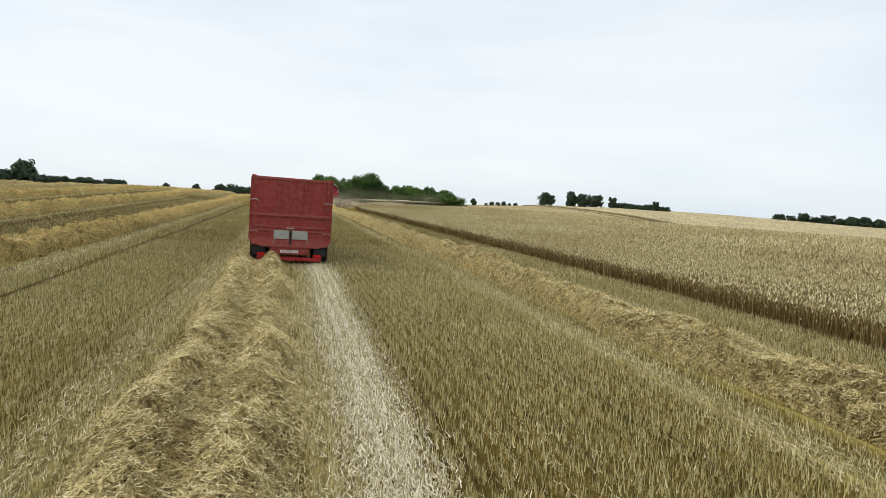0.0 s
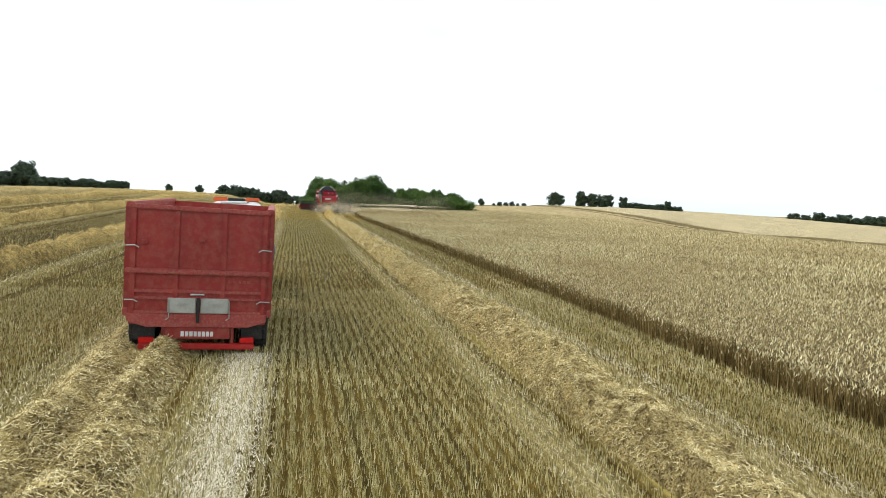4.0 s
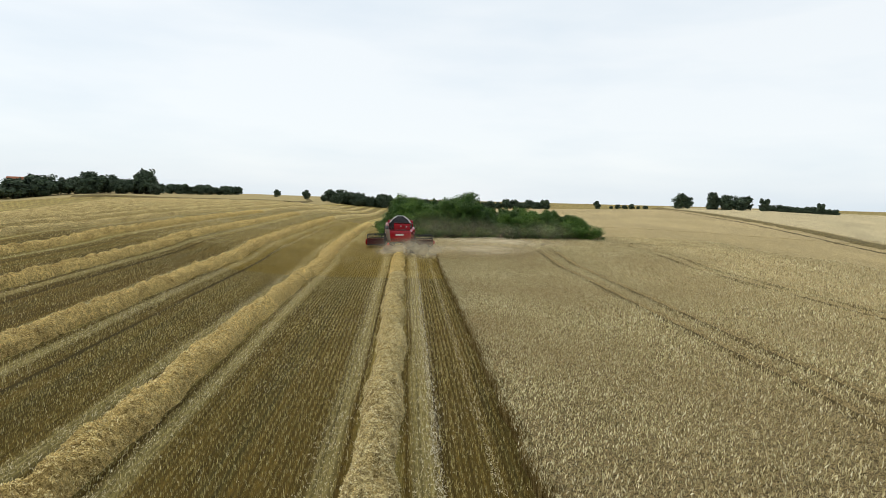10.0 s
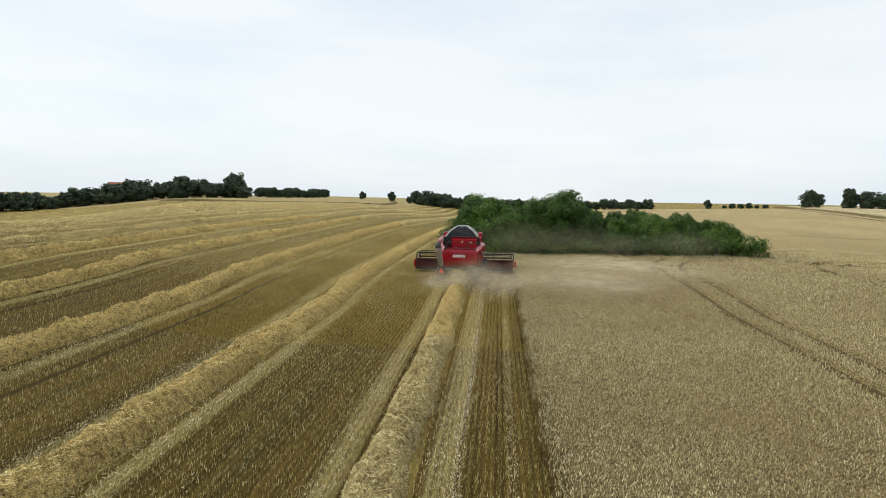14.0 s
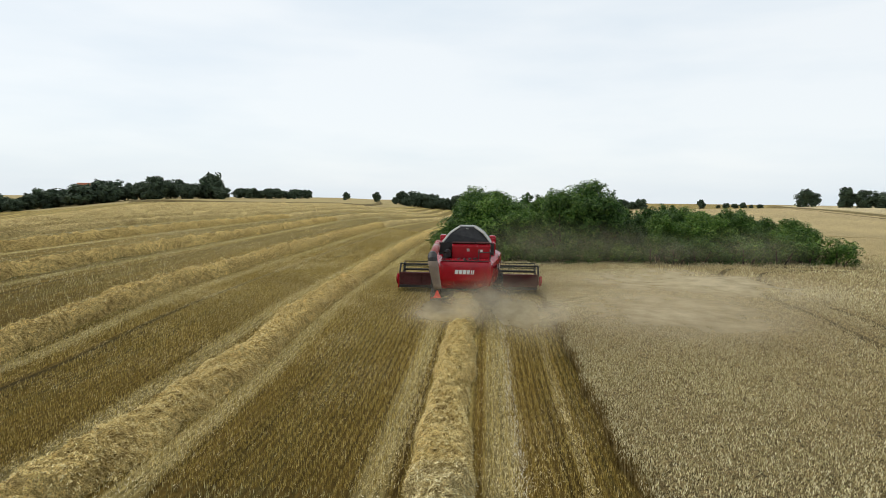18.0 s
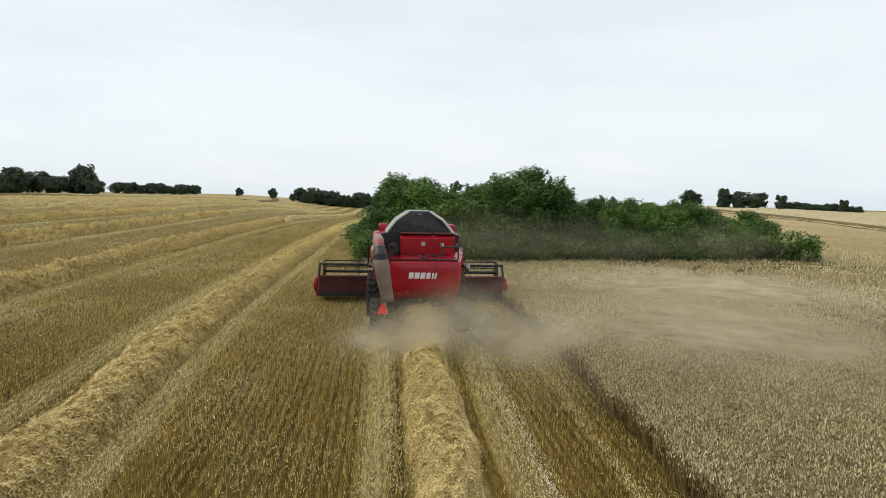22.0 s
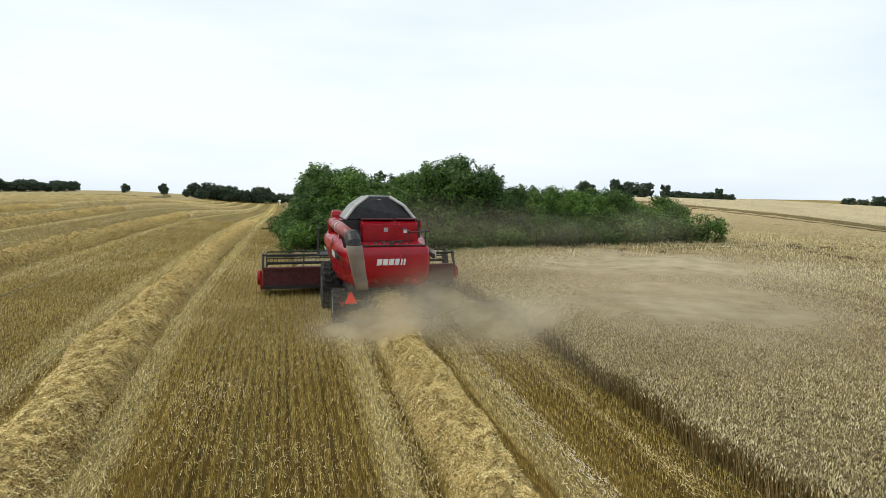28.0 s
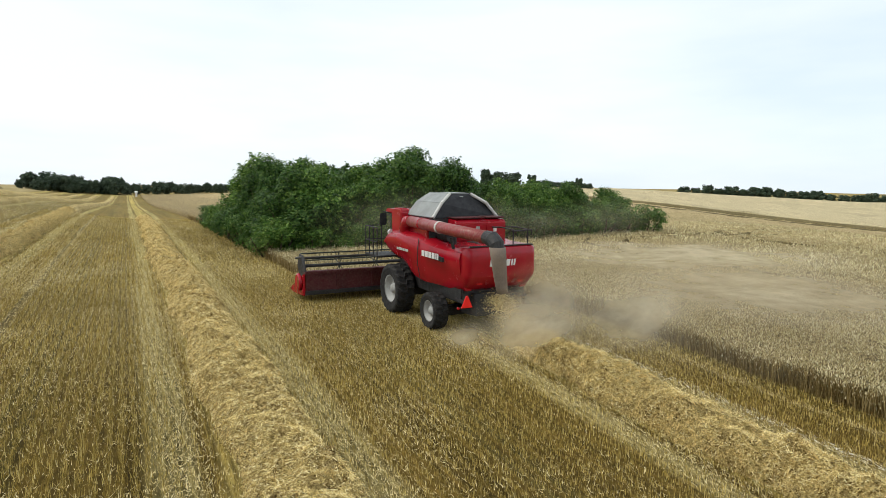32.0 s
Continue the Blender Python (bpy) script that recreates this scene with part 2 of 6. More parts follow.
    # the neighbour's plain stubble beyond the boundary path
    beyond = n.math("MULTIPLY", n.math("GREATER_THAN", n.math("ADD", sep.outputs[1], n.math("MULTIPLY", sep.outputs[0], 0.33)), 172.0), n.math("LESS_THAN", sep.outputs[0], -44.0))
    plain = n.ramp(n.noise(n.coords((0.4, 0.05, 1), True), 1.0, 5), [(0.3, (0.27, 0.21, 0.09)), (0.7, (0.40, 0.32, 0.15))])
    c = n.mix(beyond, c, plain)
    n.colour(c)
    n.bump(n.noise(n.coords((10, 3, 1), True), 1.5, 5, 0.7), 0.7, 0.06)
    return n.m


GROUND = ground_material()


def canopy_material(name, c, scale=1.0, ears_over=False):
    n = Nodes(name, 0.9, 0, 0.15)
    v = n.coords(world=True)
    grain = n.ramp(n.noise(v, 9 * scale, 8, 0.8), [(0.40, tint(c, 0.22)), (0.50, c), (0.60, tint(c, 1.9))])
    big = n.ramp(n.noise(n.coords((0.05, 0.02, 1), True), 1.0, 5, 0.6), [(0.3, (0.80, 0.80, 0.78)), (0.7, (1.12, 1.1, 1.06))])
    c = n.mix(1.0, grain, big, "MULTIPLY")
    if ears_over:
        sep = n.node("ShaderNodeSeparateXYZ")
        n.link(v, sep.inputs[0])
        # the shade in the gaps between the near ears is put into this colour
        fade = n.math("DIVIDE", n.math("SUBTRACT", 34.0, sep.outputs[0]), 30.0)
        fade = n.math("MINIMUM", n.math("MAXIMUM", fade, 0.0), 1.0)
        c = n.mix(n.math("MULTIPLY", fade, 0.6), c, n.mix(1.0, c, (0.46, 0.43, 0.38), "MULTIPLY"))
    n.colour(c)
    n.bump(n.noise(v, 6 * scale, 8, 0.8), 1.0, 0.12)
    return n.m


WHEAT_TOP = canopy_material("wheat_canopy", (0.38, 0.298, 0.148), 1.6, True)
WHEAT_FAR = canopy_material("far_pale_wheat", (0.46, 0.382, 0.222), 0.4)


# ---- mesh helpers ----
def mesh_np(name, verts, faces):
    """A mesh from arrays: verts (n, 3), faces (m, k)."""
    me = bpy.data.meshes.new(name)
    verts, faces = np.asarray(verts, np.float32), np.asarray(faces, np.int32)
    m, k = faces.shape
    me.vertices.add(len(verts))
    me.vertices.foreach_set("co", verts.ravel())
    me.loops.add(m * k)
    me.loops.foreach_set("vertex_index", faces.ravel())
    me.polygons.add(m)
    me.polygons.foreach_set("loop_start", np.arange(0, m * k, k, dtype=np.int32))
    me.update(calc_edges=True)
    return me


def put(name, me, material, parent=None, smooth=False, label=""):
    if material is not None:
        me.materials.clear()
        me.materials.append(material)
    if smooth:
        me.polygons.foreach_set("use_smooth", np.ones(len(me.polygons), bool))
    ob = new(name, me)
    ob.parent = parent
    if label:
        ob["label"] = label
    return ob


def part(name, bm, material, parent, label="", smooth=False):
    me = bpy.data.meshes.new(name)
    bm.to_mesh(me)
    bm.free()
    return put(name, me, material, parent, smooth, label)


def blades(base, direction, length, width, side=None, point=False):
    """Thin quads: base (n, 3), unit direction (n, 3), lengths and widths (n)."""
    n = len(base)
    if side is None:
        a = rng.uniform(0, 2 * np.pi, n)
        side = np.stack([np.cos(a), np.sin(a), np.zeros(n)], 1)
    s = np.cross(direction, side)
    s /= np.linalg.norm(s, axis=1, keepdims=True) + 1e-9
    s *= (width / 2)[:, None]
    tip = base + direction * length[:, None]
    if point:
        return np.stack([base - s, base + s, tip], 1).reshape(-1, 3), np.arange(3 * n).reshape(n, 3)
    v = np.stack([base - s, base + s, tip + s * 0.6, tip - s * 0.6], 1).reshape(-1, 3)
    return v, np.arange(4 * n).reshape(n, 4)


# how high the land lies some 300 m off, by bearing from the harvester
RIM_AZ = np.arange(-180, 181, 1.0)
RIM_Z = np.interp(RIM_AZ, [-100, -60, -45, -39, -34, -29, -22, -13, -10, -7, -4, 0, 8, 18, 26, 34, 42, 50, 60, 75, 110],
                  [0, -7, -8, -6.5, -2.5, 0.5, 0.2, 0.4, -0.6, -3.2, -4.8, -5.4, -4.5, -2.6, -1.0, -0.8, -2.2, -5.5, -9.5, -8, 0])
RIM_Z = np.convolve(np.pad(RIM_Z, 2, "edge"), [0.1, 0.2, 0.4, 0.2, 0.1], "valid")


def ground_z(x, y):
    """The field tips up to the west, sinks to the east and falls away in a hollow ahead."""
    x, y = np.asarray(x, float), np.asarray(y, float)
    r = np.hypot(x, y + 30)
    west = (0.35 + 1.55 * ss(-78, 0, y)) * (1 - np.exp(-(np.maximum(-x - 7.2, 0) / 14) ** 1.3))
    z = 0.35 * ss(-9, 1, y) + west - 1.9 * ss(22, 100, x)
    far_off = np.interp(np.degrees(np.arctan2(x, y + 30)), RIM_AZ, RIM_Z)
    b = ss(20, 300, r)
    z = z * (1 - b) + far_off * b + 0.18 * np.sin(x / 23 + 1.3) * np.sin(y / 31) * ss(50, 120, r)
    return z - 14 * ss(460, 1000, r) - 40 * ss(1000, 3500, r)


# ---- ground: one sheet to the horizon ----
def axis(lo, hi, near, step):
    a = list(np.arange(lo, hi + 1e-6, near))
    s = step
    while a[-1] < 4200:
        a.append(a[-1] + s)
        s *= 1.12
    s = step
    while a[0] > -4200:
        a.insert(0, a[0] - s)
        s *= 1.12
    return np.array(a)


gx, gy = axis(-45, 45, 1.5, 2), axis(-110, 90, 2.5, 3)
GX, GY = np.meshgrid(gx, gy)
gv = np.stack([GX, GY, ground_z(GX, GY)], -1).reshape(-1, 3)


def grid_faces(nx, ny):
    i = (np.arange(ny - 1)[:, None] * nx + np.arange(nx - 1)[None, :]).ravel()
    return np.stack([i, i + 1, i + nx + 1, i + nx], 1)


tagged(put("ground", mesh_np("ground", gv, grid_faces(len(gx), len(gy))), GROUND, smooth=True),
       "harvested grain field with olive-brown stubble and pale chaff strips", "field", kind="structure")


# ---- windrows of cut straw ----
def wander(y, k):
    return 0.06 * np.sin(y / 7.3 + k) + 0.045 * np.sin(y / 2.9 + 2 * k) + 0.04 * np.sin(y / 1.13 + 3 * k)


def windrow(x0, y0, y1, strands, width, height, k, label, double=False, thick=0.009, pale=False):
    """A mound of straw with loose strands over it, in one mesh."""
    ny, nx = max(8, int((y1 - y0) / (0.22 if strands else 1.2))), 15
    ys, us = np.linspace(y0, y1, ny), np.linspace(-1, 1, nx)
    Y, U = np.meshgrid(ys, us, indexing="ij")

    def surface(Y, U):
        lump = 0.5 + 0.5 * np.sin(Y * 2.1 + k + 1.7 * np.sin(Y * 0.83)) * np.cos(U * 3 + Y * 0.9)
        w = width * (1 + 0.10 * np.sin(Y * 0.9 + k) + 0.07 * np.sin(Y * 2.7 + 2 * k))
        shape = np.clip(1 - np.abs(U) ** 3.0, 0, 1)
        if double:
            shape = shape * (0.72 + 0.38 * np.cos(U * 2 * np.pi + np.pi))
        end = ss(y0, y0 + (1.5 if y0 in (-96, -94) else 0.5), Y) * (1 - ss(y1 - (1.2 if y1 == -0.6 else 0.5), y1, Y))
        knob = np.sin(Y * 9.1 + 3 * np.sin(U * 2.3 + Y * 1.9)) * np.cos(U * 5.5 + 2 * np.sin(Y * 3.3))
        z = height * shape * (0.70 + 0.42 * lump + 0.13 * knob) * end
        x = x0 + wander(Y, k) + U * w / 2
        return x, z + ground_z(x, Y) - 0.01

    X, Z = surface(Y, U)
    rough_y = rng.normal(0, 0.045, Z.shape) * (Z > 0.06)
    v = [np.stack([X + rng.normal(0, 0.02, X.shape), Y, Z + rough_y], -1).reshape(-1, 3)]
    f = [grid_faces(nx, ny)]
    n = int(strands * (y1 - y0))
    if n:
        yy, uu = rng.uniform(y0, y1, n), np.clip(rng.uniform(-1.02, 1.02, n) + rng.normal(0, 0.03, n), -1.15, 1.15)
        xx, zz = surface(yy, uu)
        a = rng.uniform(0, 2 * np.pi, n)
        lift = rng.normal(0.15, 0.38, n)
        d = np.stack([np.cos(a), np.sin(a), lift], 1)
        d[:, 2] -= 0.35 * uu * np.sign(np.cos(a)) * np.abs(np.cos(a))
        d /= np.linalg.norm(d, axis=1, keepdims=True)
        L = rng.uniform(0.05, 0.15, n)
        b = np.stack([xx, yy, zz + rng.uniform(0.0, 0.05, n)], 1) - d * (L / 2)[:, None]
        bv, bf = blades(b, d, L, rng.uniform(0.5, 1.2, n) * thick, np.tile([[0, 0, 1.0]], (n, 1)) + rng.normal(0, 0.5, (n, 3)), True)
        f[0] = np.concatenate([f[0][:, :3], f[0][:, [0, 2, 3]]])
        f.append(bf + len(v[0]))
        v.append(bv)
    me = mesh_np("straw_windrow", np.concatenate(v), np.concatenate(f))
    me.materials.append(STRAW_PALE if pale else STRAW), me.materials.append(MOUND_PALE if pale else MOUND)
    slots = np.zeros(len(me.polygons), np.int32)
    slots[:len(f[0])] = 1
    me.polygons.foreach_set("material_index", slots)
    return tagged(put("straw_windrow", me, None), label, "straw windrow", "windrows of cut straw", "stuff")


windrow(0, -96, -74, 3600, 1.15, 0.46, 0.3, "fresh golden straw windrow behind the harvester", thick=0.009, pale=True)
windrow(0, -75, -58, 2600, 1.20, 0.54, 0.3, "fresh golden straw windrow behind the harvester", thick=0.015, pale=True)
windrow(0, -59, -13, 1200, 1.18, 0.58, 0.3, "fresh golden straw windrow behind the harvester", thick=0.017, pale=True)
windrow(0, -14, -0.6, 3800, 1.16, 0.56, 0.3, "fresh golden straw windrow behind the harvester", thick=0.010)
windrow(-SWATH, -94, -77, 5600, 1.85, 0.42, 1.9, "golden straw windrow parted into two humps behind the trailer", True, 0.0075, pale=True)
windrow(-SWATH, -78, -68, 3000, 1.85, 0.42, 1.9, "golden straw windrow parted into two humps behind the trailer", True, 0.012, pale=True)
windrow(-SWATH, -69, -13, 1200, 1.28, 0.62, 1.9, "golden straw windrow on the stubble between wheel tracks", thick=0.018)
windrow(-SWATH + 0.09, -14, 16, 3000, 1.52, 0.52, 1.9, "golden straw windrow on the stubble between wheel tracks", thick=0.011)
windrow(-SWATH, 15, 62, 420, 1.6, 0.50, 1.9, "golden straw windrow running on past the shrubs", thick=0.03)
for i in range(2, 14):
    s = 480 if i == 2 else 130 if i < 5 else 0
    windrow(-SWATH * i, -110, 60, s, 1.25, 0.60, i * 1.3, "faded straw windrow across the harvested field", thick=0.02, pale=i > 4)
    windrow(-SWATH * i, 60, 290 if i < 6 else 182, 0, 1.5, 0.6, i * 1.3, "distant straw windrow climbing the harvested slope", pale=True)


# ---- stubble ----
def band(x):
    u = np.mod(x + SWATH / 2, SWATH) - SWATH / 2
    return np.abs(u)


def strewn(x, y):
    """0 to 1: how much loose straw lies over the stubble here."""
    v = np.sin(x * 0.9 + 1.7 * np.sin(y * 0.23)) + np.sin(y * 0.61 + 2.1 * np.sin(x * 0.37 + 1)) + 0.8 * np.sin(x * 1.9 - y * 0.83 + 0.5) + 0.5 * np.sin(y * 2.3 + x * 0.7)
    return ss(0.5, 1.9, v + 0.9 * ss(2, 14, y))


def stubble(x0, x1, y0, y1, per_m2, thick, fade=999.0):
    n = int((x1 - x0) * (y1 - y0) * per_m2)
    x = np.round(rng.uniform(x0, x1, n) / 0.17) * 0.17 + rng.normal(0, 0.034, n)
    y = rng.uniform(y0, y1, n)
    d = band(x + 0.1 * np.sin(y * 0.21)) + rng.normal(0, 0.16, n)
    keep = (d > 1.40) & (rng.random(n) > 0.06 + 0.35 * strewn(x, y)) | (rng.random(n) < np.where(d < 0.98, 0.75, 0.25)) & (d > 0.6)
    keep &= rng.random(n) > 0.8 * ss(fade, fade + 14, y)
    keep &= (x > -9) | (np.abs(np.mod(x, SWATH) - 2.35 - 0.04 * np.sin(y * 0.3)) > 0.10 + 0.05 * rng.random(n))
    x, y = x[keep], y[keep]
    n = len(x)
    dirs = np.stack([rng.normal(0, 0.16, n), rng.normal(0.05, 0.2, n), np.ones(n)], 1)
    dirs /= np.linalg.norm(dirs, axis=1, keepdims=True)
    return blades(np.stack([x, y, ground_z(x, y) - 0.01], 1), dirs, rng.uniform(0.08, 0.16, n), rng.uniform(0.6, 1.3, n) * thick, point=True)


def chaff(x0, x1, y0, y1, per_m2, thick, fade=999.0):
    n = int((x1 - x0) * (y1 - y0) * per_m2)
    x, y = rng.uniform(x0, x1, n), rng.uniform(y0, y1, n)
    d = band(x + 0.1 * np.sin(y * 0.21)) + rng.normal(0, 0.14, n)
    keep = (d > 0.92) & (d < 1.52) & (rng.random(n) > 0.25 * strewn(x * 1.7, y * 1.3)) | (rng.random(n) < 0.03 + 0.32 * ss(-7, 2, y) + (0.14 + 0.40 * ss(-8, 1, y)) * strewn(x, y)) | (x > 2.72) & (x < 2.98)
    keep &= rng.random(n) > 0.8 * ss(fade, fade + 14, y)
    x, y = x[keep], y[keep]
    n = len(x)
    a = rng.normal(np.pi / 2, 0.75, n)
    dirs = np.stack([np.cos(a), np.sin(a), rng.normal(0.25, 0.3, n)], 1)
    dirs /= np.linalg.norm(dirs, axis=1, keepdims=True)
    return blades(np.stack([x, y, ground_z(x, y) + rng.uniform(0.01, 0.06, n)], 1), dirs, rng.uniform(0.04, 0.115, n), rng.uniform(0.6, 1.3, n) * thick,
                  np.tile([[0, 0, 1.0]], (n, 1)) + rng.normal(0, 0.35, (n, 3)), True)


def joined(name, pieces, material, label, category):
    v, f, o = [], [], 0
    for a, b in pieces:
        v.append(a), f.append(b + o)
        o += len(a)
    return tagged(put(name, mesh_np(name, np.concatenate(v), np.concatenate(f)), material), label, category, kind="stuff")


joined("stubble", [stubble(-13, 3.6, -92, -75, 1050, 0.0125), stubble(-13, 3.6, -75, -64, 620, 0.019)], STUBBLE_PALE, "rows of short weathered stubble", "stubble")
joined("stubble", [stubble(-14, 3.6, -64, -14, 230, 0.021), stubble(-24, -13.5, -100, 20, 110, 0.017), stubble(-34, -24, -100, 30, 24, 0.026), stubble(-36, -15, 20, 95, 16, 0.04)], STUBBLE, "rows of short cut stubble, olive brown", "stubble")
joined("stubble", [stubble(-15, 3.6, -14, 18, 780, 0.0122, 5.0), stubble(-16, -2.4, 10, 60, 130, 0.026)], STUBBLE_FRESH, "rows of freshly cut ochre stubble", "stubble")
joined("chaff", [chaff(-13, 3.6, -92, -75, 900, 0.010), chaff(-13, 3.6, -75, -64, 450, 0.015), chaff(-14, 3.6, -64, -14, 220, 0.019), chaff(-24, -13.5, -100, 20, 70, 0.026), chaff(-34, -24, -100, 30, 36, 0.035), chaff(-36, -15, 20, 95, 26, 0.045)],
       CHAFF, "pale flattened straw and chaff between the stubble rows", "chaff")
joined("chaff", [chaff(-15, 3.6, -14, 18, 900, 0.0115, 5.0), chaff(-16, -2.4, 10, 60, 130, 0.026)], CHAFF_FRESH, "golden flattened straw and chaff between fresh stubble rows", "chaff")


def wheel_print(x0, y0, y1, width, n):
    """Bleached straw pressed flat by a wheel."""
    y = rng.uniform(y0, y1, n)
    x = x0 + wander(y, 4) * 0.5 + rng.normal(0, width / 2, n)
    a = rng.normal(np.pi / 2, 0.6, n)
    d = np.stack([np.cos(a), np.sin(a), rng.normal(0.1, 0.15, n)], 1)
    d /= np.linalg.norm(d, axis=1, keepdims=True)
    return blades(np.stack([x, y, ground_z(x, y) + rng.uniform(0.02, 0.07, n)], 1), d, rng.uniform(0.06, 0.16, n), rng.uniform(0.005, 0.011, n), np.tile([[0, 0, 1.0]], (n, 1)) + rng.normal(0, 0.3, (n, 3)), True)


BLEACHED = islands("bleached_straw", [(0.0, (0.34, 0.28, 0.16)), (0.4, (0.66, 0.59, 0.41)), (1.0, (0.92, 0.87, 0.70))])
joined("wheel_print", [wheel_print(-5.22, -92, -71.5, 0.42, 34000), wheel_print(1.55, -92, 4, 0.18, 9000)], BLEACHED, "bleached straw pressed flat in wheel prints", "straw")


# ---- standing wheat ----
CROP_H, CUT_Y = 0.56, 7.6


def crop_left(y):
    return np.where(y > CUT_Y, -2.3, EDGE) + 0.06 * np.sin(y * 1.7) + 0.04 * np.sin(y * 4.1)


def boundary(y):
    return 81 + 0.28 * y


def canopy(name, y0, y1, us, ny, left, right, h, material, label, bumpy=0.05):
    ys = np.linspace(y0, y1, ny)
    Y, U = np.meshgrid(ys, us, indexing="ij")
    X = left(Y) + (right(Y) - left(Y)) * U
    Z = ground_z(X, Y) + h + rng.normal(0, bumpy, X.shape) + 0.05 * np.sin(X * 0.8 + np.sin(Y * 0.4)) * np.sin(Y * 0.5)
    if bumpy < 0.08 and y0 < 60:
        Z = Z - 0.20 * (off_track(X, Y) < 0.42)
    top = np.stack([X, Y, Z], -1).reshape(-1, 3)
    nx = len(us)
    f = grid_faces(nx, ny)
    # the sides go down to the ground
    rim = np.concatenate([np.arange(ny) * nx, (ny - 1) * nx + np.arange(1, nx), (np.arange(ny - 2, -1, -1)) * nx + nx - 1, np.arange(nx - 2, -1, -1)])
    low = top[rim].copy()
    low[:, 2] = ground_z(low[:, 0], low[:, 1]) - 0.05
    k = len(rim) - 1
    i = np.arange(k)
    side = np.stack([rim[i], rim[i + 1], len(top) + i + 1, len(top) + i], 1)
    me = mesh_np(name, np.concatenate([top, low]), np.concatenate([f, side]))
    return tagged(put(name, me, material), label, "wheat field", kind="stuff")


TRACKS = []
for off in (0.0, 1.6):
    TRACKS.append([(14.0 + off, -130), (14.0 + off, -4), (14.3 + off, 6), (15.0 + off, 13.5 - off), (17.2 + off, 17.2 - off), (21 + off, 18 - off), (34, 16 - off)])
    TRACKS.append([(26.6 + off, -130), (26.7 + off, 2), (27.5 + off, 12), (30 + off, 18 - off), (48, 20 - off)])


def smooth_line(pts, step=0.8):
    p = np.array(pts, float)
    s = np.concatenate([[0], np.cumsum(np.hypot(*np.diff(p, axis=0).T))])
    q = np.linspace(0, s[-1], max(3, int(s[-1] / step)))
    c = np.stack([np.interp(q, s, p[:, 0]), np.interp(q, s, p[:, 1])], 1)
    for _ in range(12):
        c[1:-1] = (c[:-2] + c[1:-1] * 2 + c[2:]) / 4
    return c


LINES = [smooth_line(t) for t in TRACKS]


def off_track(x, y):
    """Distance to the nearest wheel line."""
    best = np.full(np.shape(x), 9.0)
    for c in LINES:
        straight = np.abs(x - np.interp(y, c[:, 1], c[:, 0]))
        bend = np.full(np.shape(x), 9.0)
        for px, py in c[c[:, 1] > 0]:
            bend = np.minimum(bend, np.hypot(x - px, y - py))
        best = np.minimum(best, np.where(y < 2, straight, bend))
    return best


near_u = np.concatenate([np.linspace(0, 0.30, 100), np.linspace(0.31, 1, 60)])
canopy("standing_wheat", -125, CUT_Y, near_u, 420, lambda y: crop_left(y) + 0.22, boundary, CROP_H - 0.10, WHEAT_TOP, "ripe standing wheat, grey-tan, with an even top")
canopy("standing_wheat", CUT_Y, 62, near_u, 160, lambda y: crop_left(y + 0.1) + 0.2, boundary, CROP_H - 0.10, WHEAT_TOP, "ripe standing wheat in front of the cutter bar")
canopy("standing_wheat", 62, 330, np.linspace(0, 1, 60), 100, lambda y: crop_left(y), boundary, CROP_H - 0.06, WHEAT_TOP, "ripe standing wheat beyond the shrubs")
canopy("far_wheat_field", -160, 380, np.linspace(0, 1, 70) ** 1.5, 120, lambda y: boundary(y) + 5, lambda y: boundary(y) + 420, 0.9, WHEAT_FAR, "pale golden wheat field on the far rise", 0.1)


def ears(x0, x1, y0, y1, per_m2, size):
    """Spindle-shaped ears on leaning stalk tips."""
    n = int((x1 - x0) * (y1 - y0) * per_m2)
    x, y = rng.uniform(x0, x1, n), rng.uniform(y0, y1, n)
    keep = (x > crop_left(y)) & (off_track(x, y) > 0.30)
    x, y = x[keep], y[keep]
    n = len(x)
    d = np.stack([rng.normal(0.10, 0.34, n), rng.normal(0.06, 0.34, n), rng.uniform(0.6, 1.3, n)], 1)
    d /= np.linalg.norm(d, axis=1, keepdims=True)
    z = ground_z(x, y) + CROP_H - 0.10 + rng.normal(0, 0.05, n) + 0.05 * np.sin(x * 0.8 + np.sin(y * 0.4)) * np.sin(y * 0.5)
    b = np.stack([x, y, z], 1)
    a = rng.uniform(0, 2 * np.pi, n)
    s = np.cross(d, np.stack([np.cos(a), np.sin(a), 0 * a], 1))
    s /= np.linalg.norm(s, axis=1, keepdims=True)
    t = np.cross(d, s)
    L = rng.uniform(0.058, 0.09, n) * size
    w = (rng.uniform(0.009, 0.013, n) * size)[:, None]
    mid, tip = b + d * (L * 0.45)[:, None], b + d * L[:, None]
    v = np.stack([b, mid + s * w * 0.85 - t * w * 0.4, tip, mid - s * w * 0.85 - t * w * 0.4], 1).reshape(-1, 3)
    o = (np.arange(n) * 4)[:, None, None]
    f = (np.array([[0, 1, 2], [0, 2, 3]])[None] + o).reshape(-1, 3)
    return v, f


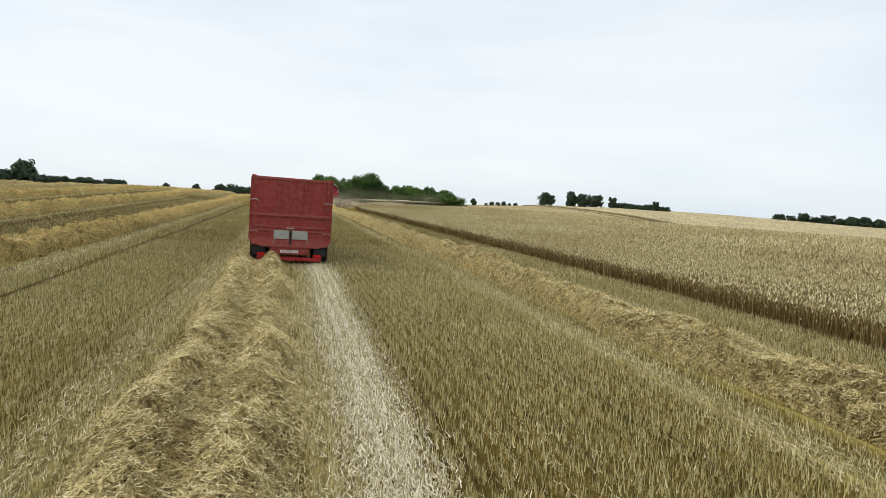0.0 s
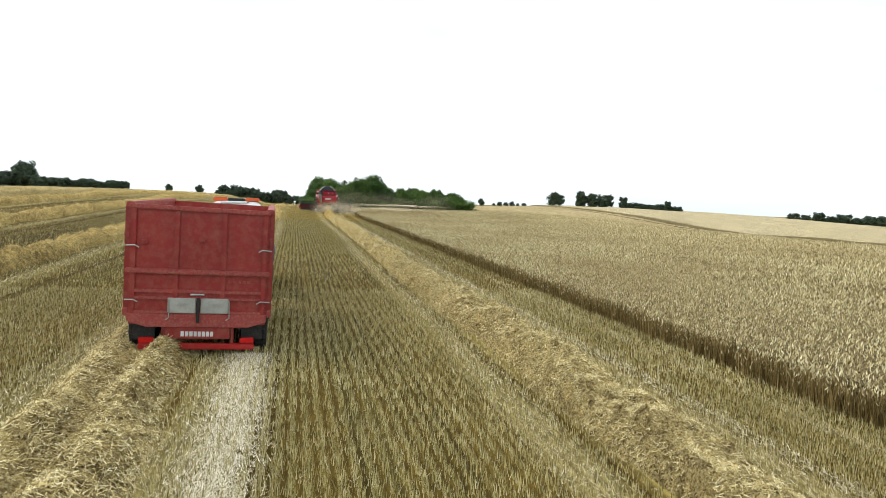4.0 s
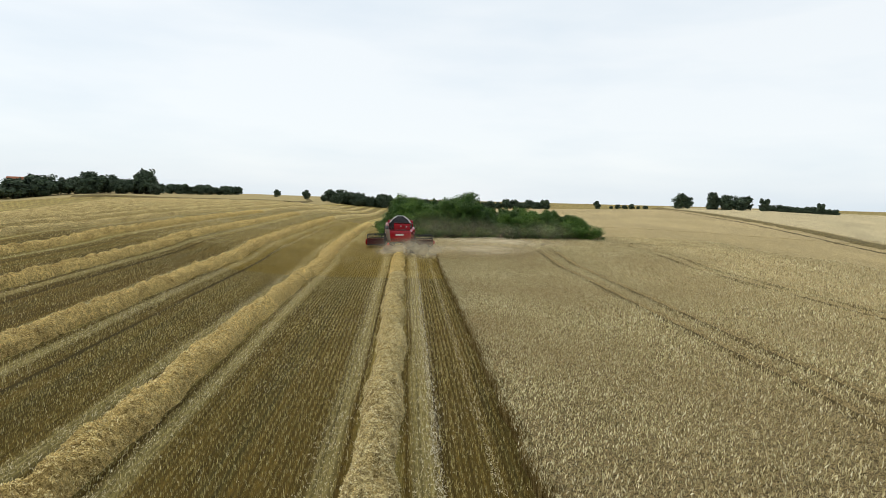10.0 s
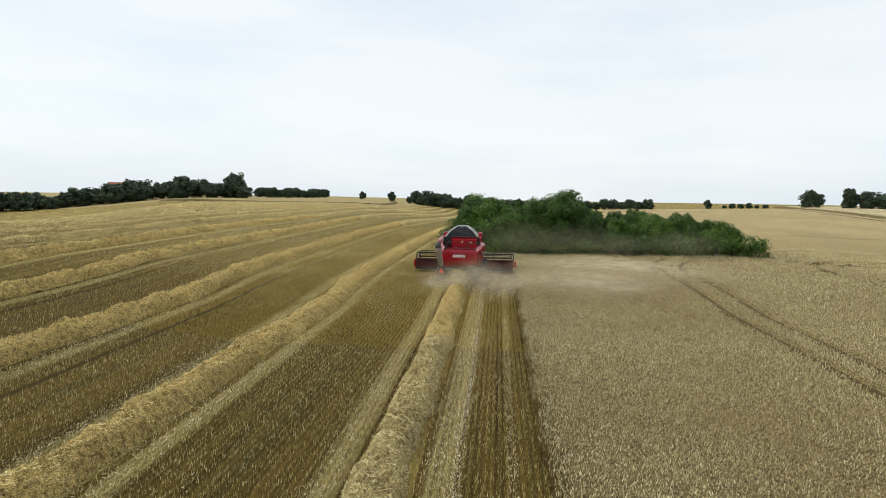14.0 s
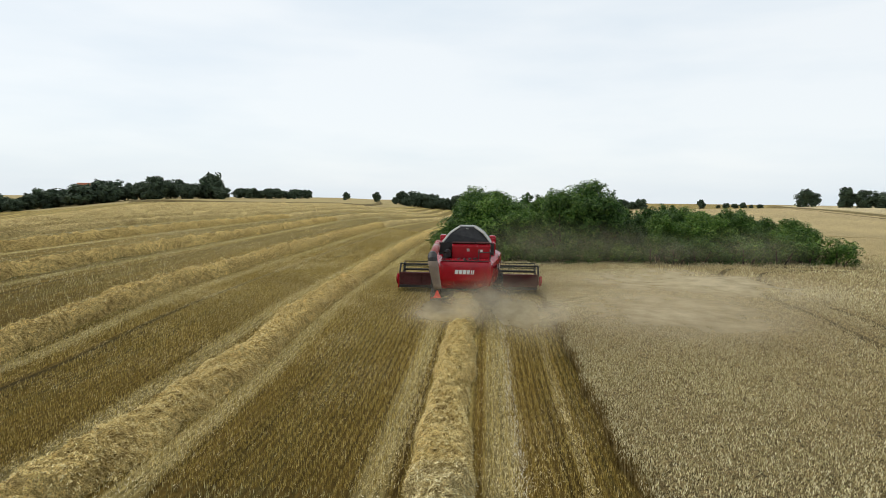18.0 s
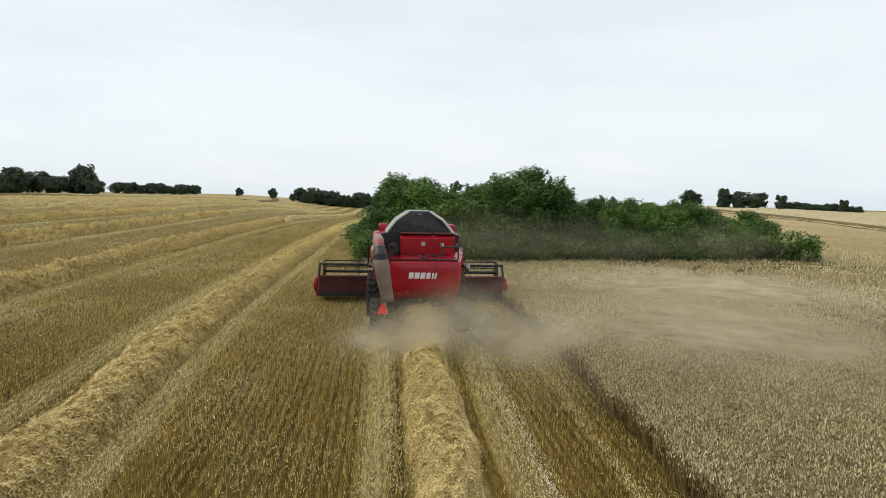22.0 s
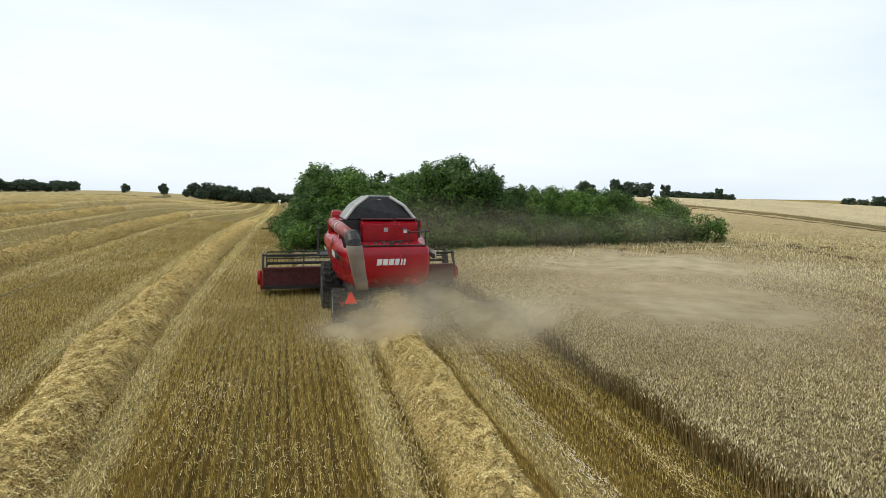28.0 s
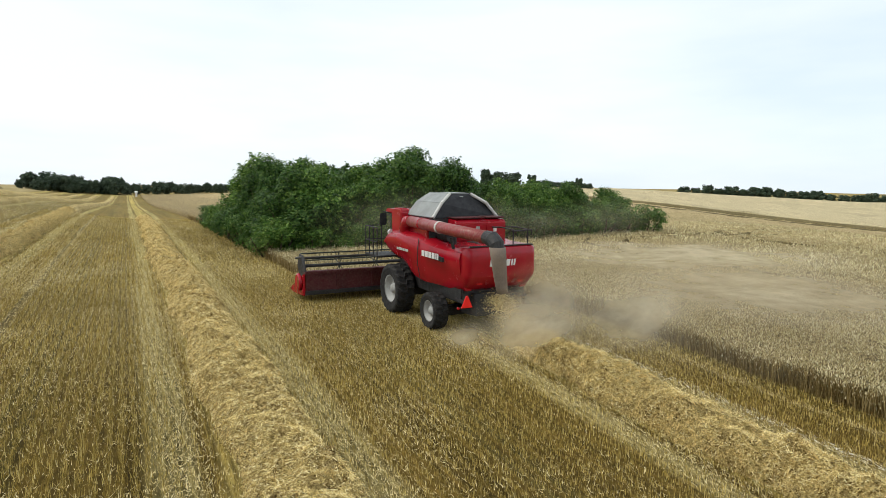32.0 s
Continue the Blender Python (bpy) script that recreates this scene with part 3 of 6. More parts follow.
joined("wheat_ears", [ears(3.55, 10, -92, -60, 270, 1.35), ears(3.55, 10, -60, -26, 230, 1.65), ears(3.55, 10, -26, -10, 440, 1.2), ears(3.55, 10.5, -10, CUT_Y, 560, 1.05), ears(3.55, 9, -15, -4, 420, 0.9), ears(10, 18, -88, -26, 110, 2.1), ears(10, 18, -26, CUT_Y, 290, 1.4),
                      ears(18, 30, -80, -26, 40, 2.6), ears(18, 30, -26, CUT_Y, 75, 2.0), ears(30, 50, -70, CUT_Y, 14, 3.0), ears(-2.4, 12, CUT_Y, 20, 150, 1.4), ears(12, 46, CUT_Y, 28, 32, 2.2)],
       EARS, "dense ripe wheat ears, grey-tan and nodding", "wheat")


def edge_stalks(y0, y1, per_m):
    n = int((y1 - y0) * per_m)
    y = rng.uniform(y0, y1, n)
    x = crop_left(y) + np.abs(rng.normal(0, 0.14, n)) - 0.04
    d = np.stack([rng.normal(-0.05, 0.10, n), rng.normal(0, 0.12, n), np.ones(n)], 1)
    d /= np.linalg.norm(d, axis=1, keepdims=True)
    return blades(np.stack([x, y, ground_z(x, y)], 1), d, rng.uniform(0.28, 0.52, n), rng.uniform(0.008, 0.016, n))


def edge_ears(y0, y1, per_m, size):
    """Ears hanging over the cut edge at all heights."""
    v, f = ears(3.5, 3.9, y0, y1, per_m / 0.4, size)
    e = v.reshape(-1, 4, 3)
    e[:, :, 2] -= (rng.uniform(0, 1, len(e)) ** 1.6 * 0.26)[:, None]
    e[:, :, 0] -= 0.10
    return e.reshape(-1, 3), f


joined("wheat_ears", [edge_ears(-92, -60, 150, 1.2), edge_ears(-60, -20, 110, 1.4), edge_ears(-20, CUT_Y, 360, 1.0)], EARS, "ripe ears hanging over the cut edge of the crop", "wheat")
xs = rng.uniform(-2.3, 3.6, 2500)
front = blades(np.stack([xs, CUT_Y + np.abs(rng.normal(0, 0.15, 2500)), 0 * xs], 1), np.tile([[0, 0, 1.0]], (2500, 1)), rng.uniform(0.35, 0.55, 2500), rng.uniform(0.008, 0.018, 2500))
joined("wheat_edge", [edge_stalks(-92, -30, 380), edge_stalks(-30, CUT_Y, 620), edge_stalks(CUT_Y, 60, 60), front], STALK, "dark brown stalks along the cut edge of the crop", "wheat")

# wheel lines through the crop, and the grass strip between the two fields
# trodden straw and soil, darkened with the shade inside the narrow trench
TRACK = Nodes("trodden_shaded_wheat", 0.95, 0, 0.1)
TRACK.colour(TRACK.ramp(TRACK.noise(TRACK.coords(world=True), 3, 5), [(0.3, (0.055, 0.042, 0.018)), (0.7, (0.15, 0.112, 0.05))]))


def strip(name, pts, width, h, material, label, category):
    """A shallow trodden band along a line of points."""
    c = smooth_line(pts)
    t = np.gradient(c, axis=0)
    t /= np.linalg.norm(t, axis=1, keepdims=True)
    nrm = np.stack([-t[:, 1], t[:, 0]], 1)
    u = np.linspace(-1, 1, 5)
    w = width / 2 * (1 + 0.2 * rng.normal(0, 1, len(c)))
    P = c[:, None] + nrm[:, None] * (u[None, :, None] * w[:, None, None])
    z = ground_z(P[..., 0], P[..., 1]) + h * (1 - u[None] ** 2) + rng.normal(0, 0.015, P.shape[:2])
    v = np.concatenate([P, z[..., None]], -1).reshape(-1, 3)
    return tagged(put(name, mesh_np(name, v, grid_faces(5, len(c))), material), label, category, kind="structure")

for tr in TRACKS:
    strip("wheel_track", tr, 0.36, CROP_H - 0.10, TRACK.m, "trodden wheel line through the ripe wheat, coloured dark for its shade", "wheel track")
GRASS = canopy_material("rough_grass_verge", (0.15, 0.115, 0.045), 0.6)
strip("grass_verge", [(boundary(y) + 1.5, y) for y in range(-160, 381, 20)], 9.0, 0.95, GRASS, "rough brown grass strip between two wheat fields", "grass strip")
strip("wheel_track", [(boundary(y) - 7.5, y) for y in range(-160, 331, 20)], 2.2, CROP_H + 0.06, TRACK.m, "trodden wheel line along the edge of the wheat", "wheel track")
strip("grass_verge", [(-150, 222), (-108, 206), (-75, 196), (-47, 188)], 4.0, 0.7, GRASS, "dark grass path between two harvested fields", "grass strip")
strip("grass_verge", [(-47, 188), (-50, 230), (-55, 290), (-62, 330)], 3.0, 0.6, GRASS, "dark grass path leading up to a lone tree", "grass strip")

# ---- leaves ----
LEAF = islands("shrub_leaves", [(0.0, (0.016, 0.042, 0.008)), (0.35, (0.045, 0.115, 0.017)), (0.75, (0.105, 0.215, 0.036)), (1.0, (0.24, 0.36, 0.085))],
               0.55, 0.25, (0.22, (0.04, 0.085, 0.016), 0.5), 0.25, ((0.60, 0.64, 0.62), (1.45, 1.32, 1.10)))
# leaf green lifted and greyed: some distance haze is put into the colour
LEAF_FAR = islands("hazed_far_leaves", [(0.0, (0.036, 0.054, 0.036)), (0.5, (0.062, 0.090, 0.055)), (1.0, (0.10, 0.14, 0.078))], 0.7, 0.2, None, 0.15)
BARK = Nodes("bark", 0.9, 0, 0.2)
BARK.colour(BARK.ramp(BARK.noise(BARK.coords((4, 4, 1)), 6, 5), [(0.3, (0.035, 0.027, 0.018)), (0.7, (0.11, 0.085, 0.055))]))
BARK.bump(BARK.noise(BARK.coords((6, 6, 1)), 8, 5), 0.6, 0.03)


def limb(bm, a, b, r0, r1, seg=6):
    a, b = Vector(a), Vector(b)
    q = (b - a).to_track_quat("Z", "Y").to_matrix()
    rings = []
    for p, r in ((a, r0), ((a + b) / 2 + Vector((0.04, -0.03, 0)), (r0 + r1) / 2), (b, r1)):
        rings.append([bm.verts.new(p + q @ Vector((r * math.cos(2 * math.pi * i / seg), r * math.sin(2 * math.pi * i / seg), 0))) for i in range(seg)])
    for lo, hi in zip(rings, rings[1:]):
        for i in range(seg):
            bm.faces.new((lo[i], lo[(i + 1) % seg], hi[(i + 1) % seg], hi[i]))
    bm.faces.new(rings[-1])


def crown_mesh(name, centre, radii, lobes, leaves, size, low=-0.6, fine=False):
    """Leaf clumps lit from above, with dark hollows between them, an uneven outline and stray sprigs."""
    c = rng.normal(0, 1, (lobes, 3))
    c /= np.linalg.norm(c, axis=1, keepdims=True)
    c *= rng.uniform(0.05, 1.0, (lobes, 1)) ** 0.35 * 0.76
    c[:, 2] = np.clip(c[:, 2], low, 1)
    lr = rng.uniform(0.17, 0.34, lobes)
    pick = rng.choice(lobes, leaves, p=lr ** 2 / np.sum(lr ** 2))
    d = rng.normal(0, 1, (leaves, 3)) + np.array([0, 0, 0.45])
    d /= np.linalg.norm(d, axis=1, keepdims=True)
    reach = lr[pick] * rng.uniform(0.45, 1.04, leaves) ** 0.5
    if fine:
        # sprigs: leaves strung along a shoot that stands out of its clump
        shoots = max(8, leaves // 240)
        sd = rng.normal(0, 1, (shoots, 3)) * np.array([0.8, 0.8, 0.6]) + np.array([0, 0, 0.7])
        sd /= np.linalg.norm(sd, axis=1, keepdims=True)
        sl = rng.integers(0, lobes, shoots)
        sprig = rng.random(leaves) < 0.13
        k = rng.integers(0, shoots, leaves)
        pick = np.where(sprig, sl[k], pick)
        d = np.where(sprig[:, None], sd[k] + rng.normal(0, 0.09, (leaves, 3)), d)
        reach = np.where(sprig, lr[pick] * rng.uniform(0.7, 1.32, leaves), reach)
    p = c[pick] + d * reach[:, None]
    p[:, 2] = np.maximum(p[:, 2], low - 0.25)
    p = np.asarray(centre) + p * np.asarray(radii)
    nrm = d + rng.normal(0, 0.5, (leaves, 3)) + np.array([0, 0, 0.45])
    nrm /= np.linalg.norm(nrm, axis=1, keepdims=True)
    a = rng.normal(0, 1, (leaves, 3))
    s = np.cross(nrm, a)
    s /= np.linalg.norm(s, axis=1, keepdims=True)
    t = np.cross(nrm, s)
    L = (rng.uniform(0.6, 1.3, leaves) * size)[:, None]
    # a dense inside of larger, shaded sprays
    deep = rng.random(leaves) < 0.08
    p[deep] = (np.asarray(centre) + c[pick] * np.asarray(radii))[deep] + (d * (lr[pick] * rng.uniform(0.1, 0.6, leaves))[:, None] * np.asarray(radii))[deep]
    L[deep] *= 2.0
    if fine:
        v = np.stack([p - t * L * 0.5, p + s * L * 0.42 + t * L * 0.2, p - s * L * 0.25 + t * L * 0.6], 1).reshape(-1, 3)
        return mesh_np(name, v, np.arange(3 * leaves).reshape(-1, 3))
    v = np.stack([p - t * L * 0.6, p + s * L * 0.34 + nrm * L * 0.08, p + t * L * 0.6, p - s * L * 0.34 + nrm * L * 0.08], 1).reshape(-1, 3)
    return mesh_np(name, v, np.arange(4 * leaves).reshape(-1, 4))


def shrub(h, wide, leaves, size, name="shrub", lobes=40, fine=True):
    root = new(name)
    for i in range(4):
        a = i * 1.57 + rng.uniform(0, 0.6)
        bm = bmesh.new()
        limb(bm, (0.12 * math.cos(a), 0.12 * math.sin(a), -0.05), (wide * 0.28 * math.cos(a), wide * 0.28 * math.sin(a), h * rng.uniform(0.45, 0.7)), 0.07, 0.02)
        part("stem", bm, BARK.m, root)
    put("crown", crown_mesh("crown", (0, 0, h * 0.50), (wide / 2, wide / 2, h * 0.52), lobes, leaves, size, -1.0, fine), LEAF, root)
    return root


def tree(h, wide, leaves, size, trunk_h, label_name="tree"):
    root = new(label_name)
    bm = bmesh.new()
    limb(bm, (0, 0, -0.3), (0, 0, trunk_h + h * 0.15), h * 0.028, h * 0.016)
    for i in range(6):
        a = i * 1.05 + rng.uniform(0, 0.5)
        limb(bm, (0, 0, trunk_h * rng.uniform(0.7, 1.1)), (wide * 0.3 * math.cos(a), wide * 0.3 * math.sin(a), h * rng.uniform(0.5, 0.75)), h * 0.011, h * 0.004, 5)
    part("trunk", bm, BARK.m, root)
    hc = (h - trunk_h) / 2
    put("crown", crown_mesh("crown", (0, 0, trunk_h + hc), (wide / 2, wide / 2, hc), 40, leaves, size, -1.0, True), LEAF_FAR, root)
    return root


def stand(proto, x, y, sc, turn, label, category, group, fat=1.0):
    ob = copy_thing(proto, Matrix.Translation((x, y, float(ground_z(x, y)) - 0.05)) @ Matrix.Rotation(turn, 4, "Z") @ Matrix.Diagonal((sc * fat, sc * fat, sc, 1)))
    return tagged(ob, label, category, group)


def drop(proto):
    for o in (*proto.children_recursive, proto):
        bpy.data.objects.remove(o)


# ---- the copse in the middle of the crop ----
COPSE_Y = 18.0
COPSE_H = ([-1.5, -0.4, 2, 4.2, 7.2, 10, 12.6, 14.6, 17, 21, 24, 26.5], [4.8, 6.1, 6.6, 5.8, 7.0, 6.3, 5.1, 4.4, 5.0, 4.7, 4.2, 3.0])
protos = [shrub(6.0, 5.2, 17000, 0.165, lobes=44), shrub(6.0, 4.6, 16000, 0.16, lobes=40), shrub(6.0, 6.0, 18000, 0.165, lobes=50)]
back = [shrub(6.0, 5.4, 5000, 0.28, lobes=26), shrub(6.0, 6.0, 5000, 0.28, lobes=30)]
r = random.Random(5)
for row in range(4):
    x = -0.6 + row * 0.4
    while x < 26.5 - row * 0.8:
        h = float(np.interp(x, *COPSE_H)) * r.uniform(0.80, 1.06) * (0.86, 1.0, 1.0, 0.92, 0.9)[row]
        y = COPSE_Y + 2.0 + row * 6.0 + r.uniform(-0.8, 0.8) + 0.06 * x
        stand(r.choice(protos if row < 2 or x < 1 else back), x + r.uniform(-0.4, 0.4), y, h / 6.0, r.uniform(0, 6.28), "dense dark green hawthorn-like shrub in the copse", "shrub", "copse of shrubs", r.uniform(0.95, 1.25))
        x += (r.uniform(2.0, 2.8) if x < 16 else r.uniform(1.5, 2.0)) if row < 2 else r.uniform(3.6, 5.0)
low = shrub(2.4, 3.2, 4500, 0.11)
x = -1.6
while x < 26.5:
    stand(low, x, COPSE_Y + 0.2 + 0.06 * x + r.uniform(-0.4, 0.4), r.uniform(0.75, 1.15), r.uniform(0, 6.28), "low bramble-like shrub at the foot of the copse", "shrub", "undergrowth of the copse", r.uniform(0.9, 1.2))
    x += r.uniform(1.6, 2.4)
for k in range(12):
    stand(low, -2.0 + r.uniform(-0.3, 0.3), COPSE_Y + 1.5 + 2.3 * k, r.uniform(0.75, 1.15), r.uniform(0, 6.28), "low bramble-like shrub at the foot of the copse", "shrub", "undergrowth of the copse", r.uniform(0.9, 1.2))
for p in protos + back + [low]:
    drop(p)

# ---- far trees and woods on the skyline ----
EYE = (0.0, -40.0)
round_a, round_b, poplar = tree(10, 9.5, 2600, 0.85, 0.3), tree(10, 8.5, 2400, 0.85, 0.4), tree(12, 6.5, 2200, 0.85, 0.3)
hedge_a, hedge_b = tree(10, 10, 2000, 0.95, 0.3), tree(10, 9, 2000, 0.95, 0.2)


def far(az, dist, h, proto, base_h, label, group="", fat=1.0):
    a = radians(az)
    ob = stand(proto, EYE[0] + dist * math.sin(a), EYE[1] + dist * math.cos(a), 1.16 * h / base_h, r.uniform(0, 6.28), label, "tree", group, fat * r.uniform(0.8, 1.15))
    ob.location.z -= 0.17 * h
    return ob


far(-23.8, 375, 16.5, round_a, 10, "large round dark green tree on the skyline")
far(-28.2, 365, 13.5, round_b, 10, "broad flat-topped tree above a hedge", "", 1.3)
far(-31.6, 365, 13, round_a, 10, "open-crowned tree above a hedge", "", 1.2)
far(-12.5, 380, 5.4, round_a, 10, "small round tree alone on the crest")
far(-9.75, 380, 6.8, round_b, 10, "small round tree alone on the crest")
far(-8.1, 380, 5.0, round_a, 10, "small dark tree at the end of a wood")
for i in range(17):
    far(-7.4 + i * 0.35, 385 + r.uniform(-8, 8), r.uniform(5.5, 10.5), r.choice((hedge_a, hedge_b, round_a)), 10, "dark tree in a small wood on the skyline", "wood on the crest", 1.15)
for i in range(22):
    far(-2.0 + i * 0.75, 390 + r.uniform(-10, 10), r.uniform(5, 8), r.choice((hedge_a, hedge_b, round_a)), 10, "dark tree in a wood behind the copse", "wood behind the copse", 1.2)
for i in range(11):
    far(-21.8 + i * 0.58, 420 + r.uniform(-6, 6), r.uniform(5.5, 8), r.choice((hedge_a, hedge_b, round_a)), 10, "rounded tree in a row beyond the crest", "row beyond the crest", 1.5)
for i in range(34):
    far(-43.5 + i * 0.62, 372 + r.uniform(-12, 12), r.uniform(6.5, 11.5), r.choice((hedge_a, hedge_b, round_a)), 10, "dark tree in a long hedge along the field", "long field hedge", 1.35)
for az, h, p, b in ((26.3, 12.5, round_a, 10), (28.9, 14.5, poplar, 12), (30.0, 12, round_b, 10), (31.2, 11.5, round_a, 10), (33.0, 10.5, poplar, 12), (37.2, 9, poplar, 12)):
    far(az, 420, h, p, b, "tall tree on the far side of the wheat", "trees beyond the wheat", 1.2)
for i in range(9):
    far(33.4 + i * 0.6, 430, r.uniform(4.6, 6.2), r.choice((hedge_a, hedge_b, round_a)), 10, "low tree in a hedge beyond the wheat", "trees beyond the wheat", 1.4)
far(18.7, 425, 6.5, round_b, 10, "small round tree alone beyond the wheat")
for i in range(6):
    far(20.0 + i * 0.62, 430, r.uniform(2.4, 4.2), r.choice((hedge_a, hedge_b, round_a)), 10, "low tree in a hedge on the horizon", "low hedge on the horizon", 1.4)
for i in range(22):
    far(47 + i * 0.9, 560, r.uniform(6.5, 10), r.choice((hedge_a, hedge_b, round_a)), 10, "dark tree in a distant wood", "distant wood", 1.5)
for p in (round_a, round_b, poplar, hedge_a, hedge_b):
    drop(p)

# ---- a farm roof over the hedge, and a white tower by the wood ----
ROOF_TILES = Nodes("red_roof_tiles", 0.8, 0, 0.2)
ROOF_TILES.colour(ROOF_TILES.ramp(ROOF_TILES.noise(ROOF_TILES.coords((1, 1, 3)), 2.0, 5), [(0.3, (0.26, 0.085, 0.04)), (0.7, (0.40, 0.15, 0.075))]))
LIMEWASH = Nodes("limewash", 0.85, 0, 0.2)
LIMEWASH.colour(LIMEWASH.ramp(LIMEWASH.noise(LIMEWASH.coords(), 1.0, 5), [(0.3, (0.66, 0.65, 0.60)), (0.7, (0.82, 0.81, 0.77))]))


def gabled(name, wide, deep, eaves, ridge, label, category, az, dist, roofing, roof_label):
    a = radians(az)
    x, y = EYE[0] + dist * math.sin(a), EYE[1] + dist * math.cos(a)
    root = tagged(new(name), label, category)
    w, d = wide / 2, deep / 2
    bm = bmesh.new()
    lo = [bm.verts.new(p) for p in ((-w, -d, -1), (w, -d, -1), (w, d, -1), (-w, d, -1))]
    hi = [bm.verts.new(p) for p in ((-w, -d, eaves), (w, -d, eaves), (w, d, eaves), (-w, d, eaves))]
    tops = [bm.verts.new((-w, 0, ridge - 0.1)), bm.verts.new((w, 0, ridge - 0.1))]
    bm.faces.new(lo)
    bm.faces.new((lo[0], lo[1], hi[1], hi[0])), bm.faces.new((lo[2], lo[3], hi[3], hi[2]))
    bm.faces.new((lo[1], lo[2], hi[2], tops[1], hi[1])), bm.faces.new((lo[3], lo[0], hi[0], tops[0], hi[3]))
    bmesh.ops.recalc_face_normals(bm, faces=bm.faces)
    part("wall", bm, LIMEWASH.m, root, "white rendered wall")
    for s in (-1, 1):
        bm = bmesh.new()
        e = [(-w - 0.3, s * (d + 0.3), eaves - 0.1), (w + 0.3, s * (d + 0.3), eaves - 0.1), (w + 0.3, 0, ridge), (-w - 0.3, 0, ridge)]
        under, over = [bm.verts.new(p) for p in e], [bm.verts.new((p[0], p[1], p[2] + 0.2)) for p in e]
        bm.faces.new(under), bm.faces.new(over)
        for k in range(4):
            bm.faces.new((under[k], under[(k + 1) % 4], over[(k + 1) % 4], over[k]))
        bmesh.ops.recalc_face_normals(bm, faces=bm.faces)
        part("roof_slope", bm, roofing, root, roof_label)
    root.matrix_world = Matrix.Translation((x, y, float(ground_z(x, y)))) @ Matrix.Rotation(-a, 4, "Z")
    return root


gabled("farmhouse", 19, 9, 6.0, 10.2, "farm building with an orange tiled roof behind a hedge", "house", -32.5, 396, ROOF_TILES.m, "orange-red tiled roof slope")
gabled("tower", 0.8, 0.8, 2.0, 2.4, "slim white rendered tower in front of a wood", "tower", -0.7, 352, LIMEWASH.m, "white roof slope")

# ---- vehicle materials ----
RED = paint("combine_red", (0.33, 0.004, 0.013), 0.21, (0.18, 0.08, 0.05), 0.09)
RED_DUSTY = paint("dusty_red_steel", (0.075, 0.008, 0.010), 0.6, (0.14, 0.10, 0.06), 0.5)
TRAILER_RED = paint("faded_trailer_red", (0.285, 0.026, 0.022), 0.42, (0.36, 0.155, 0.105), 0.5, 0.8)
TRAILER_RAIL = paint("chalky_red_rail", (0.33, 0.050, 0.045), 0.6, (0.32, 0.19, 0.12), 0.8, 3.0)
BUMPER_RED = paint("bright_red_bumper", (0.42, 0.010, 0.012), 0.4)
BLACK = paint("black_steel", (0.016, 0.016, 0.017), 0.55, (0.10, 0.085, 0.06), 0.5, 3.0)
REEL = paint("dark_green_reel", (0.010, 0.020, 0.014), 0.5, (0.08, 0.075, 0.05), 0.4, 3.0)
COVER = paint("black_tank_cover", (0.012, 0.012, 0.014), 0.6, (0.05, 0.05, 0.045), 0.3)
GREY_COVER = paint("grey_tank_panel", (0.25, 0.262, 0.25), 0.5, (0.22, 0.20, 0.16), 0.4)
PALE_EDGE = paint("pale_panel_edge", (0.55, 0.54, 0.50), 0.5, (0.35, 0.30, 0.22), 0.4)
RUBBER = paint("tyre_rubber", (0.010, 0.010, 0.010), 0.85, (0.10, 0.08, 0.055), 0.4, 3.0)
SPOUT = paint("dusty_rubber_spout", (0.20, 0.155, 0.12), 0.85, (0.30, 0.24, 0.17), 0.5, 4.0)
AUGER = paint("dusty_auger_red", (0.25, 0.030, 0.030), 0.38, (0.33, 0.24, 0.17), 0.6)
RIM = paint("silver_rim", (0.36, 0.36, 0.34), 0.5, (0.25, 0.20, 0.13), 0.5, 4.0)
RIM_RED = paint("red_rim", (0.48, 0.025, 0.03), 0.45)
STEEL = paint("galvanised_steel", (0.42, 0.42, 0.40), 0.4, (0.2, 0.17, 0.12), 0.4, 5.0, 0.6)
WHITE = paint("white_paint", (0.72, 0.72, 0.69), 0.35, (0.35, 0.30, 0.22), 0.25, 3.0)
PLATE = paint("dusty_pale_plate", (0.40, 0.41, 0.37), 0.6, (0.28, 0.25, 0.18), 0.6, 5.0)
GREEN = paint("tractor_green", (0.040, 0.20, 0.12), 0.35, (0.16, 0.14, 0.09), 0.3)
FENDER = paint("slate_fender", (0.050, 0.062, 0.082), 0.55, (0.16, 0.15, 0.13), 0.35)
ORANGE = paint("orange_beacon", (0.70, 0.115, 0.025), 0.3, (0.3, 0.12, 0.05), 0.3)
SEAT = paint("cab_interior", (0.03, 0.03, 0.03), 0.8)
SIGN = Nodes("reflective_red", 0.35)
SIGN.colour((0.85, 0.018, 0.012))
LAMP_RED = paint("red_lamp_lens", (0.55, 0.01, 0.01), 0.15, (0.2, 0.05, 0.04), 0.3)
GLASS = Nodes("tinted_glass", 0.03)
GLASS.colour((0.10, 0.24, 0.19))
GLASS.b.inputs["Transmission Weight"].default_value = 0.85
LENS = Nodes("lamp_glass", 0.1)
LENS.colour((0.55, 0.56, 0.55))
GRAIN = Nodes("wheat_grain", 0.8, 0, 0.2)
GRAIN.colour(GRAIN.ramp(GRAIN.noise(GRAIN.coords(), 90, 6, 0.8), [(0.3, (0.42, 0.27, 0.11)), (0.55, (0.66, 0.47, 0.24)), (0.75, (0.78, 0.60, 0.34))]))
